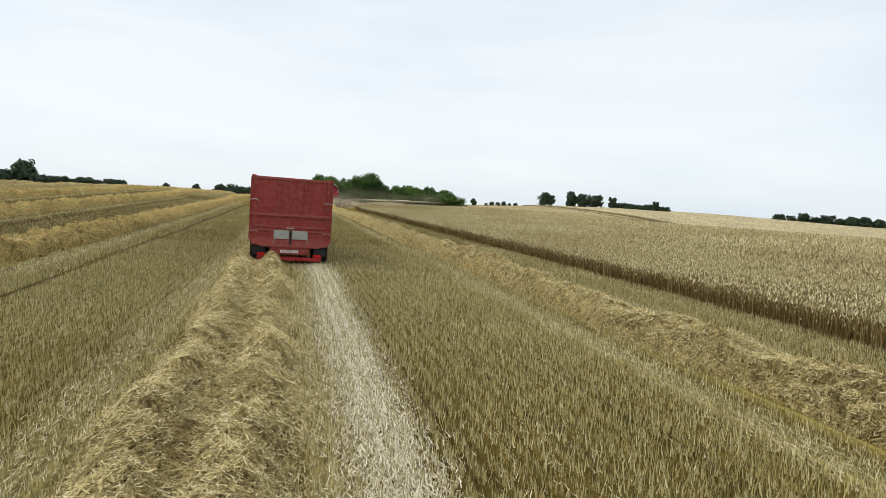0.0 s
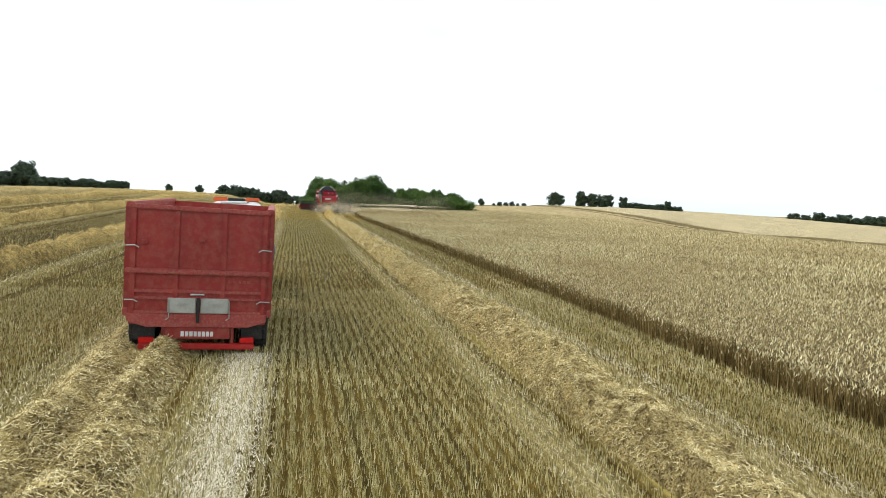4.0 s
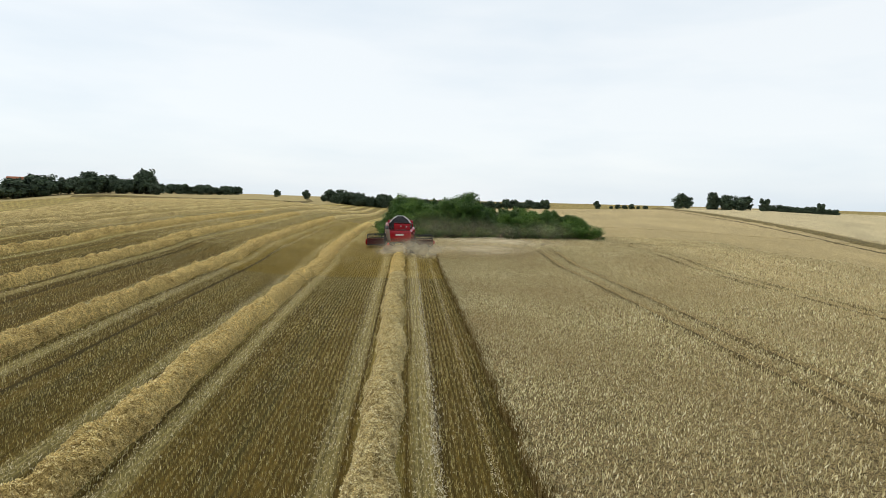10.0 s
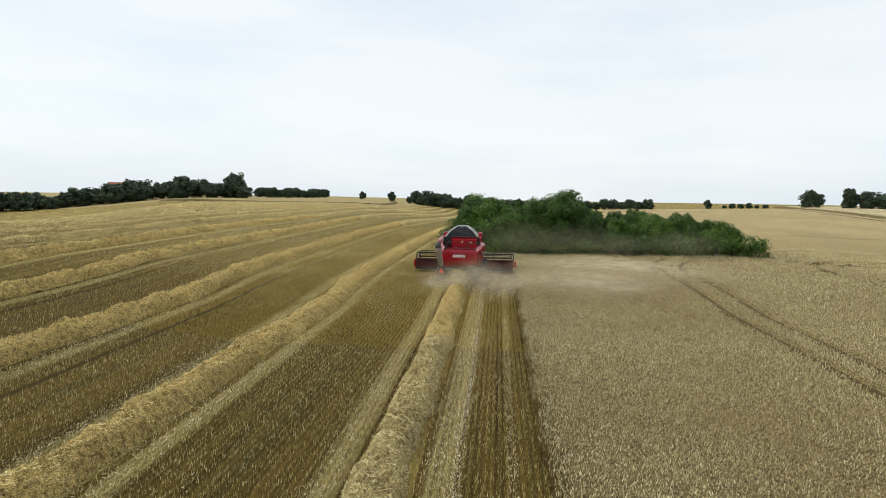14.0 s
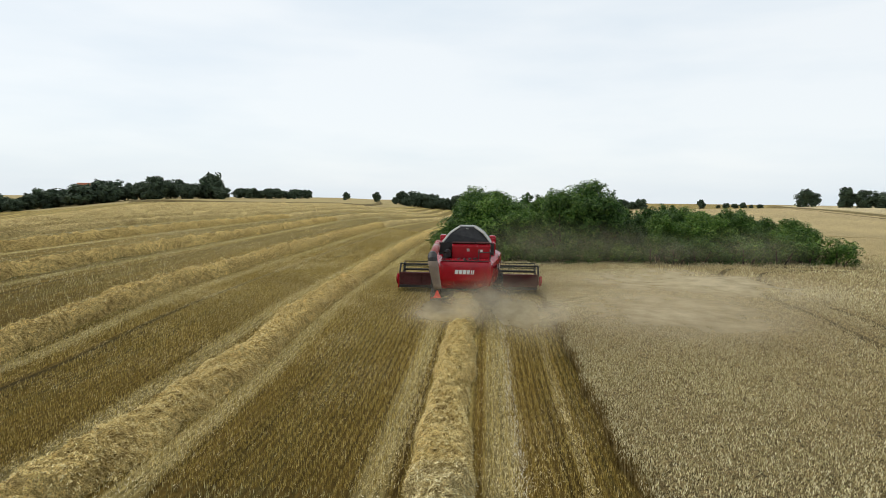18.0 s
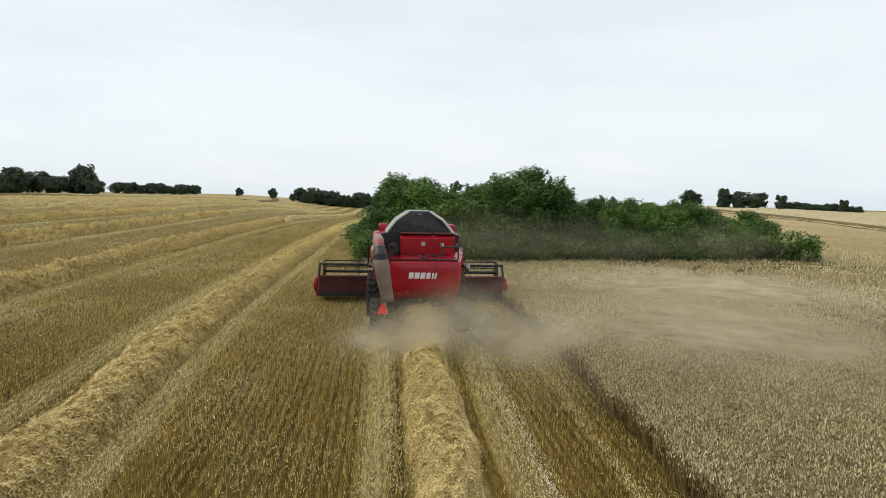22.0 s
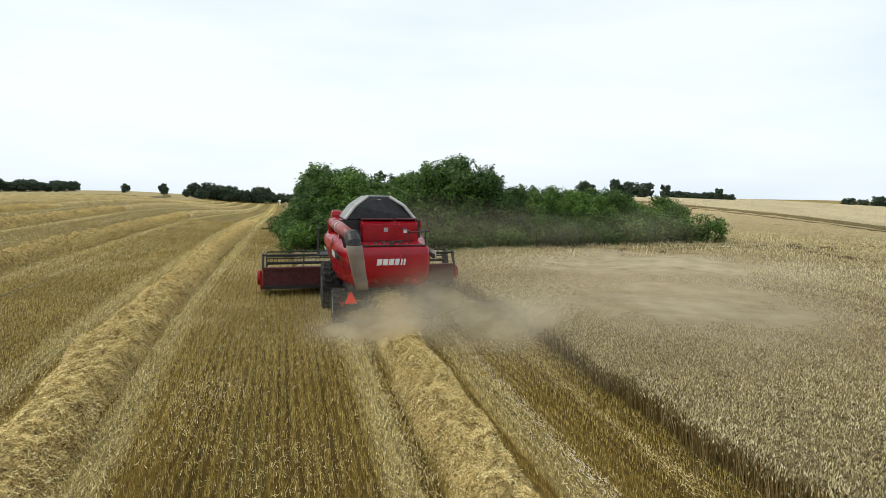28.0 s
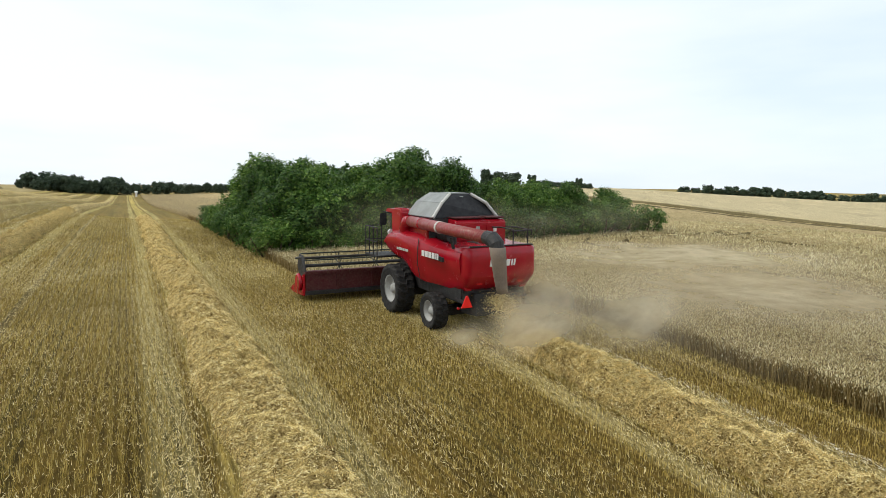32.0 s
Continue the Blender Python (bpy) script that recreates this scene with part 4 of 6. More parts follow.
GRAIN.bump(GRAIN.noise(GRAIN.coords(), 120, 3), 0.5, 0.01)


# ---- solid shapes ----
def bev(bm, w, seg=2):
    if w:
        bmesh.ops.bevel(bm, geom=bm.edges[:], offset=w, segments=seg, affect="EDGES", clamp_overlap=True)
    return bm


def box(x0, x1, y0, y1, z0, z1, b=0.015, m=None):
    bm = bmesh.new()
    bmesh.ops.create_cube(bm, size=1, matrix=Matrix.Translation(((x0 + x1) / 2, (y0 + y1) / 2, (z0 + z1) / 2)) @ Matrix.Diagonal((x1 - x0, y1 - y0, z1 - z0, 1)))
    bev(bm, min(b, 0.45 * min(x1 - x0, y1 - y0, z1 - z0)))
    if m is not None:
        bm.transform(m)
    return bm


def loft(sections, b=0.0, closed=True):
    """A skin over rings of equal point counts."""
    bm = bmesh.new()
    rings = [[bm.verts.new(p) for p in s] for s in sections]
    n = len(rings[0])
    for lo, hi in zip(rings, rings[1:]):
        for i in range(n):
            bm.faces.new((lo[i], lo[(i + 1) % n], hi[(i + 1) % n], hi[i]))
    if closed:
        bm.faces.new(rings[0][::-1])
        bm.faces.new(rings[-1])
    bmesh.ops.recalc_face_normals(bm, faces=bm.faces)
    if b:
        bmesh.ops.bevel(bm, geom=[e for e in bm.edges if e.calc_face_angle(0) > 0.5], offset=b, segments=3, affect="EDGES", clamp_overlap=True)
    return bm


def prism(poly, lo, hi, axis="x", b=0.015):
    put3 = {"x": lambda a, p: (a, p[0], p[1]), "y": lambda a, p: (p[0], a, p[1]), "z": lambda a, p: (p[0], p[1], a)}[axis]
    return loft([[put3(lo, p) for p in poly], [put3(hi, p) for p in poly]], b)


def pipe(pts, r, seg=10, closed=True):
    """A tube along points, with a turned joint at each."""
    pts = [Vector(p) for p in pts]
    rings, up = [], None
    for i, p in enumerate(pts):
        d = (pts[min(i + 1, len(pts) - 1)] - pts[max(i - 1, 0)]).normalized()
        q = d.to_track_quat("Z", "Y").to_matrix() if up is None else None
        if up is None:
            up = q @ Vector((1, 0, 0))
        s = (up - d * up.dot(d)).normalized()
        up = s
        t = d.cross(s)
        rr = r[i] if isinstance(r, (list, tuple)) else r
        rings.append([p + (s * math.cos(2 * math.pi * k / seg) + t * math.sin(2 * math.pi * k / seg)) * rr for k in range(seg)])
    return loft(rings, 0, closed)


def lathe(profile, centre, seg=36):
    """A ring about the x axis from (radius, x) points."""
    bm = bmesh.new()
    cx, cy, cz = centre
    rings = []
    for i in range(seg):
        a = 2 * math.pi * i / seg
        rings.append([bm.verts.new((cx + x, cy + rad * math.cos(a), cz + rad * math.sin(a))) for rad, x in profile])
    n = len(profile)
    for i in range(seg):
        lo, hi = rings[i], rings[(i + 1) % seg]
        for k in range(n - 1):
            bm.faces.new((lo[k], lo[k + 1], hi[k + 1], hi[k]))
    bmesh.ops.recalc_face_normals(bm, faces=bm.faces)
    return bm


def wheel(parent, x, y, r, w, rim_r, rim_mat, side, lugs=22, name="wheel", rim_label=""):
    """A tyre with slanted tread lugs on a dished rim; side is +1 or -1 for the outer face."""
    root = new(name)
    root.parent = parent
    h = w / 2
    bm = bmesh.new()
    prof = [(rim_r, -h * 0.8, 0), (r * 0.82, -h, 0), (r * 0.94, -h * 0.96, 1), (r, -h * 0.72, 1), (r, -h * 0.38, 1), (r, -h * 0.05, 1), (r, h * 0.05, 2), (r, h * 0.38, 2), (r, h * 0.72, 2), (r * 0.94, h * 0.96, 2), (r * 0.82, h, 0), (rim_r, h * 0.8, 0)]
    seg = lugs * 4
    rings = []
    for i in range(seg):
        ring = []
        for rad, dx, side_of in prof:
            # lugs lean back from the middle of the tread, left and right in turn
            ph = (i / 4 + (0.5 if side_of == 2 else 0) + abs(dx) / h * 0.55) % 1
            low_part = side_of and ph > 0.45
            rr = rad * (0.945 if low_part else 1.0)
            a = 2 * math.pi * i / seg
            ring.append(bm.verts.new((x + dx, y + rr * math.cos(a), r + rr * math.sin(a))))
        rings.append(ring)
    for i in range(seg):
        lo, hi = rings[i], rings[(i + 1) % seg]
        for k in range(len(prof) - 1):
            bm.faces.new((lo[k], lo[k + 1], hi[k + 1], hi[k]))
    bmesh.ops.recalc_face_normals(bm, faces=bm.faces)
    part("tyre", bm, RUBBER, root)
    s = side
    bm = lathe([(rim_r * 1.02, -h * 0.78 * s), (rim_r, -h * 0.6 * s), (rim_r * 0.93, 0), (rim_r * 0.95, h * 0.45 * s), (rim_r * 1.02, h * 0.80 * s), (rim_r * 1.05, h * 0.84 * s), (rim_r * 0.97, h * 0.76 * s), (rim_r * 0.90, h * 0.30 * s),
                (rim_r * 0.55, h * 0.20 * s), (rim_r * 0.38, h * 0.42 * s), (rim_r * 0.32, h * 0.62 * s), (0.001, h * 0.64 * s)], (x, y, r))
    for i in range(8):
        a = 2 * math.pi * i / 8
        bmesh.ops.create_cone(bm, cap_ends=True, segments=6, radius1=0.022, radius2=0.022, depth=0.05,
                              matrix=Matrix.Translation((x + s * h * 0.34, y + rim_r * 0.46 * math.cos(a), r + rim_r * 0.46 * math.sin(a))) @ Matrix.Rotation(math.pi / 2, 4, "Y"))
    part("rim", bm, rim_mat, root, rim_label, True)
    return root


def bars(parent, x0, x1, z0, z1, y, material, pattern, axis="y", lean=0.0, name="lettering"):
    """Plain bars in the place of a mark: widths in pattern, negative for gaps."""
    total = sum(abs(v) for v in pattern)
    bm = bmesh.new()
    c = x0
    for v in pattern:
        w = abs(v) / total * (x1 - x0)
        if v > 0:
            pts = [(c, z0), (c + w, z0), (c + w + lean, z1), (c + lean, z1)]
            lo = [bm.verts.new((p[0], y, p[1]) if axis == "y" else (y, p[0], p[1])) for p in pts]
            d = -0.006
            hi = [bm.verts.new((p[0], y + d, p[1]) if axis == "y" else (y + d, p[0], p[1])) for p in pts]
            bm.faces.new(lo), bm.faces.new(hi)
            for i in range(4):
                bm.faces.new((lo[i], lo[(i + 1) % 4], hi[(i + 1) % 4], hi[i]))
        c += w
    bmesh.ops.recalc_face_normals(bm, faces=bm.faces)
    return part(name, bm, material, parent, "plain white mark")


# ---- the combine harvester ----
def combine_harvester():
    root = tagged(new("combine_harvester"), "red combine harvester cutting wheat, dusty, with black tank covers raised", "combine harvester")
    # rear hood
    sec = []
    for z, x, y0, r in ((1.18, 0.99, 0.40, 0.18), (1.36, 1.03, 0.16, 0.18), (1.57, 1.07, 0.00, 0.18), (1.65, 1.08, -0.02, 0.18), (2.15, 1.08, -0.02, 0.18), (2.31, 1.07, 0.00, 0.18), (2.37, 1.02, 0.06, 0.18)):
        ring = [(-x, 1.5, z)]
        for k in range(4):
            a = math.pi + k * math.pi / 6
            ring.append((-x + r + r * math.cos(a), y0 + r + r * math.sin(a), z))
        for k in range(4):
            a = 1.5 * math.pi + k * math.pi / 6
            ring.append((x - r + r * math.cos(a), y0 + r + r * math.sin(a), z))
        ring.append((x, 1.5, z))
        sec.append(ring)
    hood = part("rear_hood", loft(sec), RED, root, "glossy red rear hood", True)
    bars(hood, -0.42, 0.36, 1.86, 2.03, -0.025, WHITE, [3, -0.7, 3, -0.7, 3, -0.7, 2.6, -1, 1, -0.7, 1.2], lean=0.03)
    part("hood_lip", box(-0.98, 0.98, 0.03, 0.10, 2.365, 2.40, 0.012), BLACK, hood)
    part("rear_lamp", box(0.55, 0.72, 0.09, 0.22, 1.38, 1.44), LAMP_RED, hood)
    part("rear_lamp", box(-0.72, -0.55, 0.09, 0.22, 1.38, 1.44), LAMP_RED, hood)
    # engine deck behind the tank
    part("engine_deck", box(-1.0, 1.0, 0.30, 2.2, 2.18, 2.30), BLACK, root)
    ebox = part("engine_cover", prism([(1.45, 2.3), (2.55, 2.3), (2.55, 3.02), (1.55, 2.97), (1.45, 2.90)], -0.62, 1.04, b=0.03), RED, root, "dusty red engine cover")
    part("cover_panel", box(-0.55, 0.30, 1.43, 1.47, 2.40, 2.84), RED, ebox)
    part("cover_panel", box(0.36, 0.98, 1.43, 1.47, 2.40, 2.84), RED, ebox)
    part("warning_plate", box(0.02, 0.14, 1.415, 1.43, 2.66, 2.78, 0), PLATE, ebox)
    part("warning_plate", box(0.60, 0.70, 1.415, 1.43, 2.62, 2.74, 0), WHITE, ebox)
    part("cover_flap", box(-0.62, 0.36, 1.50, 2.5, 3.0, 3.03), RED_DUSTY, ebox, "sun-faded flap")
    part("cover_flap", box(0.40, 1.04, 1.50, 2.5, 3.0, 3.04), RED_DUSTY, ebox, "sun-faded flap")
    part("air_filter", pipe([(-0.82, 1.3, 2.55), (-0.82, 2.1, 2.55)], 0.17, 16), BLACK, root)
    part("exhaust", pipe([(-0.90, 1.0, 2.3), (-0.90, 1.0, 2.62), (-0.85, 0.85, 2.72)], 0.06), BLACK, root)
    part("rear_knob", box(-0.05, 0.10, 0.22, 0.36, 2.30, 2.44, 0.04), RED_DUSTY, root)
    for x in (0.55, 1.02):
        part("deck_rail", pipe([(x, 0.35, 2.30), (x, 0.35, 2.75), (x, 0.9, 2.78), (x, 1.4, 2.75)], 0.02, 8), BLACK, root)
    part("deck_rail", pipe([(0.50, 0.35, 2.72), (1.15, 0.35, 2.74), (1.15, 0.35, 2.6)], 0.018, 8), BLACK, root)
    for k in range(4):
        part("hose", pipe([(-0.35 + 0.22 * k, 0.5 + 0.1 * k, 2.32), (-0.30 + 0.25 * k, 0.8, 2.38 + 0.02 * k), (-0.28 + 0.2 * k, 1.35, 2.36)], 0.035, 8), BLACK, root)
    # grain tank and its folding covers
    part("grain_tank", prism([(-1.22, 2.2), (1.22, 2.2), (1.26, 2.98), (-1.26, 2.98)], 1.95, 4.2, "y", 0.03), RED, root)
    part("tank_back", box(-1.2, 1.2, 1.90, 1.945, 2.25, 2.99, 0.01), BLACK, root)
    for s in (-1, 1):
        part("tank_shoulder", prism([(3.62, 2.44), (4.34, 2.30), (4.34, 3.06), (4.22, 3.20), (3.70, 3.20), (3.62, 3.10)], min(s * 1.0, s * 1.30), max(s * 1.0, s * 1.30), b=0.04), RED, root, "red body column beside the tank")
    b0, b1 = 3.0, 3.66
    q = {"lf": (-1.06, 3.7, b0), "lb": (-1.06, 2.0, b0), "rf": (1.06, 3.7, b0), "rb": (1.06, 2.0, b0), "LF": (-0.34, 3.6, b1), "LB": (-0.34, 2.35, b1), "RF": (0.34, 3.6, b1), "RB": (0.34, 2.35, b1),
         "lm": (-0.74, 2.1, b0 + 0.40), "rm": (0.74, 2.1, b0 + 0.40), "lM": (-0.74, 3.68, b0 + 0.40), "rM": (0.74, 3.68, b0 + 0.40)}

    def panel(name, keys, material, t=0.03, label=""):
        bm = bmesh.new()
        vs = [Vector(q[k]) for k in keys]
        n = (vs[1] - vs[0]).cross(vs[2] - vs[0]).normalized() * t
        lo, hi = [bm.verts.new(v) for v in vs], [bm.verts.new(v + n) for v in vs]
        bm.faces.new(lo), bm.faces.new(hi)
        for i in range(len(vs)):
            bm.faces.new((lo[i], lo[(i + 1) % len(vs)], hi[(i + 1) % len(vs)], hi[i]))
        bmesh.ops.recalc_face_normals(bm, faces=bm.faces)
        return part(name, bm, material, root, label)

    panel("tank_cover_side", ("lf", "lb", "lm", "lM"), GREY_COVER, label="grey folding cover panel")
    panel("tank_cover_side", ("lM", "lm", "LB", "LF"), GREY_COVER, label="grey folding cover panel")
    panel("tank_cover_side", ("rb", "rf", "rM", "rm"), GREY_COVER, label="grey folding cover panel")
    panel("tank_cover_side", ("rm", "rM", "RF", "RB"), GREY_COVER, label="grey folding cover panel")
    panel("tank_cover_top", ("LB", "RB", "RF", "LF"), GREY_COVER, label="pale grey cover top")
    panel("tank_cover_back", ("lb", "rb", "rm", "RB", "LB", "lm"), COVER, label="black rear cover")
    panel("tank_cover_front", ("rf", "lf", "lM", "LF", "RF", "rM"), COVER, label="black front cover")
    for a, b in (("lb", "lm"), ("lm", "LB"), ("rb", "rm"), ("rm", "RB"), ("lb", "lf"), ("rb", "rf"), ("LB", "LF"), ("RB", "RF")):
        pale = a in ("lb", "lm", "rm", "rb") and b[0] in "lLrR" and b not in ("lf", "rf")
        va, vb = Vector(q[a]) + Vector((0, -0.03, 0.01)), Vector(q[b]) + Vector((0, -0.03, 0.01))
        part("cover_edge", pipe([va, vb], 0.045 if pale else 0.025, 8), PALE_EDGE if pale else BLACK, root, "pale cover edge" if pale else "")
    part("cover_tag", box(-0.05, 0.06, 2.24, 2.27, 3.50, 3.60, 0), PLATE, root)
    # side panels
    for s in (-1, 1):
        low = ([0.30, 0.9, 1.5, 2.1, 2.7, 3.0, 3.4, 3.9, 4.3, 4.44], [1.20, 1.16, 1.20, 1.20, 1.32, 1.56, 1.70, 1.76, 1.90, 2.05])
        high = ([0.30, 1.2, 1.75, 2.3, 3.3, 4.05, 4.36, 4.44], [2.34, 2.37, 2.44, 2.53, 2.58, 2.50, 2.34, 2.20])
        ny, nv = 26, 9
        bm = bmesh.new()
        skin = []
        for i in range(ny):
            y = 0.30 + 4.14 * i / (ny - 1)
            z0, z1 = float(np.interp(y, *low)), float(np.interp(y, *high))
            x = 1.06 + 0.42 * float(ss(0.2, 3.2, y))
            col = [bm.verts.new((s * (x + float(np.interp(k / (nv - 1), [0, 0.12, 0.34, 0.40, 0.72, 0.88, 1], [-0.14, -0.05, -0.01, 0.045, 0.085, 0.04, -0.16])) * (1 - 0.5 * float(ss(3.6, 4.44, y)))), y, z0 + (z1 - z0) * k / (nv - 1))) for k in range(nv)]
            skin.append(col + [bm.verts.new((s * (x - 0.30), y, z1)), bm.verts.new((s * (x - 0.30), y, z0))])
        m = nv + 2
        for p, q2 in zip(skin, skin[1:]):
            for k in range(m):
                bm.faces.new((p[k], p[(k + 1) % m], q2[(k + 1) % m], q2[k]))
        bm.faces.new(skin[0]), bm.faces.new(skin[-1])
        bmesh.ops.recalc_face_normals(bm, faces=bm.faces)
        for f in bm.faces:
            f.smooth = True
        for e in bm.edges:
            e.smooth = e.calc_face_angle(0) < 0.6
        sp = part("side_panel", bm, RED, root, "curved red side panel")
        part("panel_seam", pipe([(s * 1.385, 2.05, 1.20), (s * 1.475, 2.08, 1.72), (s * 1.475, 2.10, 2.1), (s * 1.40, 2.15, 2.44)], 0.012, 6), BLACK, sp)
        part("dark_stripe", prism([(0.75, 1.93), (2.0, 2.0), (2.0, 2.10), (0.75, 2.05)], s * 1.37 - 0.03, s * 1.37 + 0.03, b=0), BLACK, sp)
        bars(sp, 0.85 if s > 0 else 1.85, 1.85 if s > 0 else 0.85, 1.98, 2.14, s * 1.455, WHITE, [3, -0.7, 3, -0.7, 3, -0.7, 2.6, -1, 1, -0.7, 1.2], "x")
        bars(sp, 3.3 if s < 0 else 2.5, 2.5 if s < 0 else 3.3, 2.02, 2.09, s * 1.575, PLATE, [2, -0.6, 3, -0.6, 2, -0.6, 3], "x")
    # body core, chassis, axles
    part("body_core", box(-1.0, 1.0, 0.4, 4.4, 0.85, 2.25, 0.03), BLACK, root)
    part("rear_axle", box(-1.05, 1.05, 1.25, 1.55, 0.36, 0.62, 0.03), BLACK, root)
    part("front_axle", box(-1.0, 1.0, 3.45, 3.95, 0.55, 1.0, 0.03), BLACK, root)
    for s in (-1, 1):
        wheel(root, s * 1.38, 3.72, 0.76, 0.58, 0.40, RIM, s, 20, "front_wheel", "silver rim")
        wheel(root, s * 1.30, 1.38, 0.52, 0.42, 0.28, RIM, s, 18, "rear_wheel", "pale rim")
    # unloading auger and spout
    part("auger_elbow", pipe([(-1.28, 3.35, 2.35), (-1.30, 3.30, 2.70), (-1.33, 3.10, 2.84), (-1.33, 2.85, 2.86)], 0.17, 16), RED, root, smooth=True)
    auger = part("unloading_auger", pipe([(-1.33, 2.95, 2.86), (-1.27, 0.6, 2.80), (-1.22, -1.30, 2.74)], 0.155, 18), AUGER, root, "faded red unloading auger", True)
    part("auger_band", pipe([(-1.285, 1.15, 2.815), (-1.283, 1.07, 2.812)], 0.17, 18), PALE_EDGE, auger)
    part("auger_band", pipe([(-1.30, 2.2, 2.84), (-1.30, 2.12, 2.838)], 0.17, 18), RED, auger)
    part("auger_head", pipe([(-1.23, -1.15, 2.75), (-1.22, -1.38, 2.73), (-1.20, -1.52, 2.62), (-1.19, -1.55, 2.48)], [0.165, 0.185, 0.185, 0.175], 16), BLACK, auger, "dark auger end")
    part("spout", loft([[(-1.19 + dx + w * math.cos(a), -1.55 + dy + dp * math.sin(a), z) for a in [2 * math.pi * k / 18 for k in range(18)]]
                        for z, w, dp, dx, dy in ((2.56, 0.196, 0.19, 0, 0), (2.3, 0.19, 0.15, 0.04, 0.0), (1.9, 0.175, 0.10, 0.11, 0.03), (1.62, 0.16, 0.065, 0.17, 0.05), (1.46, 0.15, 0.05, 0.20, 0.06))]), SPOUT, root, "long dusty rubber spout", True)
    part("auger_rest", pipe([(-1.2, 0.5, 2.3), (-1.28, 0.5, 2.6)], 0.04), BLACK, root)
    # sign, hitch, rails
    part("slow_vehicle_sign", prism([(-0.165, 0.0), (0.165, 0.0), (0.025, 0.31), (-0.025, 0.31)], -0.10, -0.075, "y", 0.006), SIGN.m, root, "bright red reflective triangle").location = (-1.12, 0.0, 0.86)
    part("marker_lamp", pipe([(-1.36, -0.09, 0.86), (-1.36, -0.05, 0.86)], 0.035, 10), LAMP_RED, root, "small round red lamp")
    part("lamp_bracket", box(-1.38, -1.1, -0.05, -0.02, 0.84, 0.88, 0.005), BLACK, root)
    part("sign_bracket", box(-1.16, -1.08, -0.07, 0.5, 0.95, 1.02), BLACK, root)
    part("rear_bracket", pipe([(0.70, 0.4, 1.0), (0.75, 0.0, 0.92), (1.25, -0.05, 0.92), (1.28, -0.05, 0.55)], 0.03, 8), BLACK, root)
    part("straw_hood", prism([(0.1, 0.55), (0.9, 0.5), (0.9, 1.15), (0.2, 1.12)], -0.72, 0.72, b=0.02), BLACK, root)
    # cab, platform and railings in front of the tank
    cab = part("cab", prism([(4.3, 1.5), (5.5, 1.5), (5.75, 2.2), (5.55, 2.95), (4.3, 2.95)], -0.82, 0.82, b=0.05), SEAT, root, "dark cab")
    part("cab_window", prism([(4.5, 1.8), (5.4, 1.7), (5.6, 2.2), (5.45, 2.82), (4.5, 2.82)], -0.85, -0.825, b=0), GLASS.m, cab)
    part("cab_window", prism([(4.5, 1.8), (5.4, 1.7), (5.6, 2.2), (5.45, 2.82), (4.5, 2.82)], 0.825, 0.85, b=0), GLASS.m, cab)
    part("cab_roof", box(-0.92, 0.92, 4.2, 5.8, 2.95, 3.10, 0.05), RED, cab)
    for s in (-1, 1):
        part("mirror", box(s * 1.08 - 0.12, s * 1.08 + 0.12, 5.55, 5.62, 2.55, 2.95, 0.03), BLACK, root)
        part("mirror_arm", pipe([(s * 0.85, 5.5, 2.95), (s * 1.08, 5.6, 3.0), (s * 1.08, 5.6, 2.9)], 0.02, 6), BLACK, root)
    part("work_lamp", pipe([(-1.32, 4.4, 2.42), (-1.32, 4.3, 2.42)], 0.10, 14), LENS.m, root, "round work lamp")
    part("platform", box(-1.70, -0.85, 4.6, 5.7, 1.60, 1.66), BLACK, root)
    for x, y in ((-1.67, 4.65), (-1.67, 4.98), (-1.67, 5.32), (-1.67, 5.65), (-1.4, 5.68), (-1.1, 5.68)):
        part("railing_post", pipe([(x, y, 1.64), (x, y, 2.55)], 0.018, 6), BLACK, root)
    for z in (2.1, 2.55):
        part("railing_bar", pipe([(-1.67, 4.65, z), (-1.67, 5.65, z), (-1.0, 5.68, z)], 0.018, 6), BLACK, root)
    # feeder and header
    part("feeder_house", prism([(4.3, 0.9), (6.2, 0.42), (6.2, 1.05), (4.4, 1.6)], -0.62, 0.62, b=0.03), RED_DUSTY, root)
    hd = new("header")
    hd.parent = root
    hd["label"] = "wide cutting header with reel"
    hd.location, hd.scale = (0, 0, 0.09), (0.955, 1, 0.93)
    part("back_wall", prism([(6.20, 0.24), (6.28, 0.20), (6.36, 0.24), (6.36, 1.02), (6.20, 1.02)], -3.72, 3.72, b=0.01), RED_DUSTY, hd)
    part("top_beam", box(-3.75, 3.75, 6.12, 6.36, 0.92, 1.04, 0.02), RED_DUSTY, hd)
    part("lower_beam", box(-3.75, 3.75, 6.10, 6.34, 0.20, 0.34, 0.02), BLACK, hd)
    part("table", prism([(6.3, 0.20), (7.45, 0.12), (7.45, 0.16), (6.3, 0.26)], -3.72, 3.72, b=0.005), RED_DUSTY, hd)
    part("cutter_bar", box(-3.74, 3.74, 7.42, 7.52, 0.10, 0.15, 0.01), STEEL, hd)
    part("table_auger", pipe([(-3.6, 6.75, 0.52), (3.6, 6.75, 0.52)], 0.17, 16), STEEL, hd)
    bm = bmesh.new()
    for s in (-1, 1):
        prev = None
        for k in range(150):
            a = s * k * 0.42
            x = s * (3.55 - k * 0.0205)
            lo = bm.verts.new((x, 6.75 + 0.17 * math.cos(a), 0.52 + 0.17 * math.sin(a)))
            hi = bm.verts.new((x, 6.75 + 0.30 * math.cos(a), 0.52 + 0.30 * math.sin(a)))
            if prev:
                bm.faces.new((prev[0], lo, hi, prev[1]))
            prev = (lo, hi)
    part("auger_flight", bm, STEEL, hd)
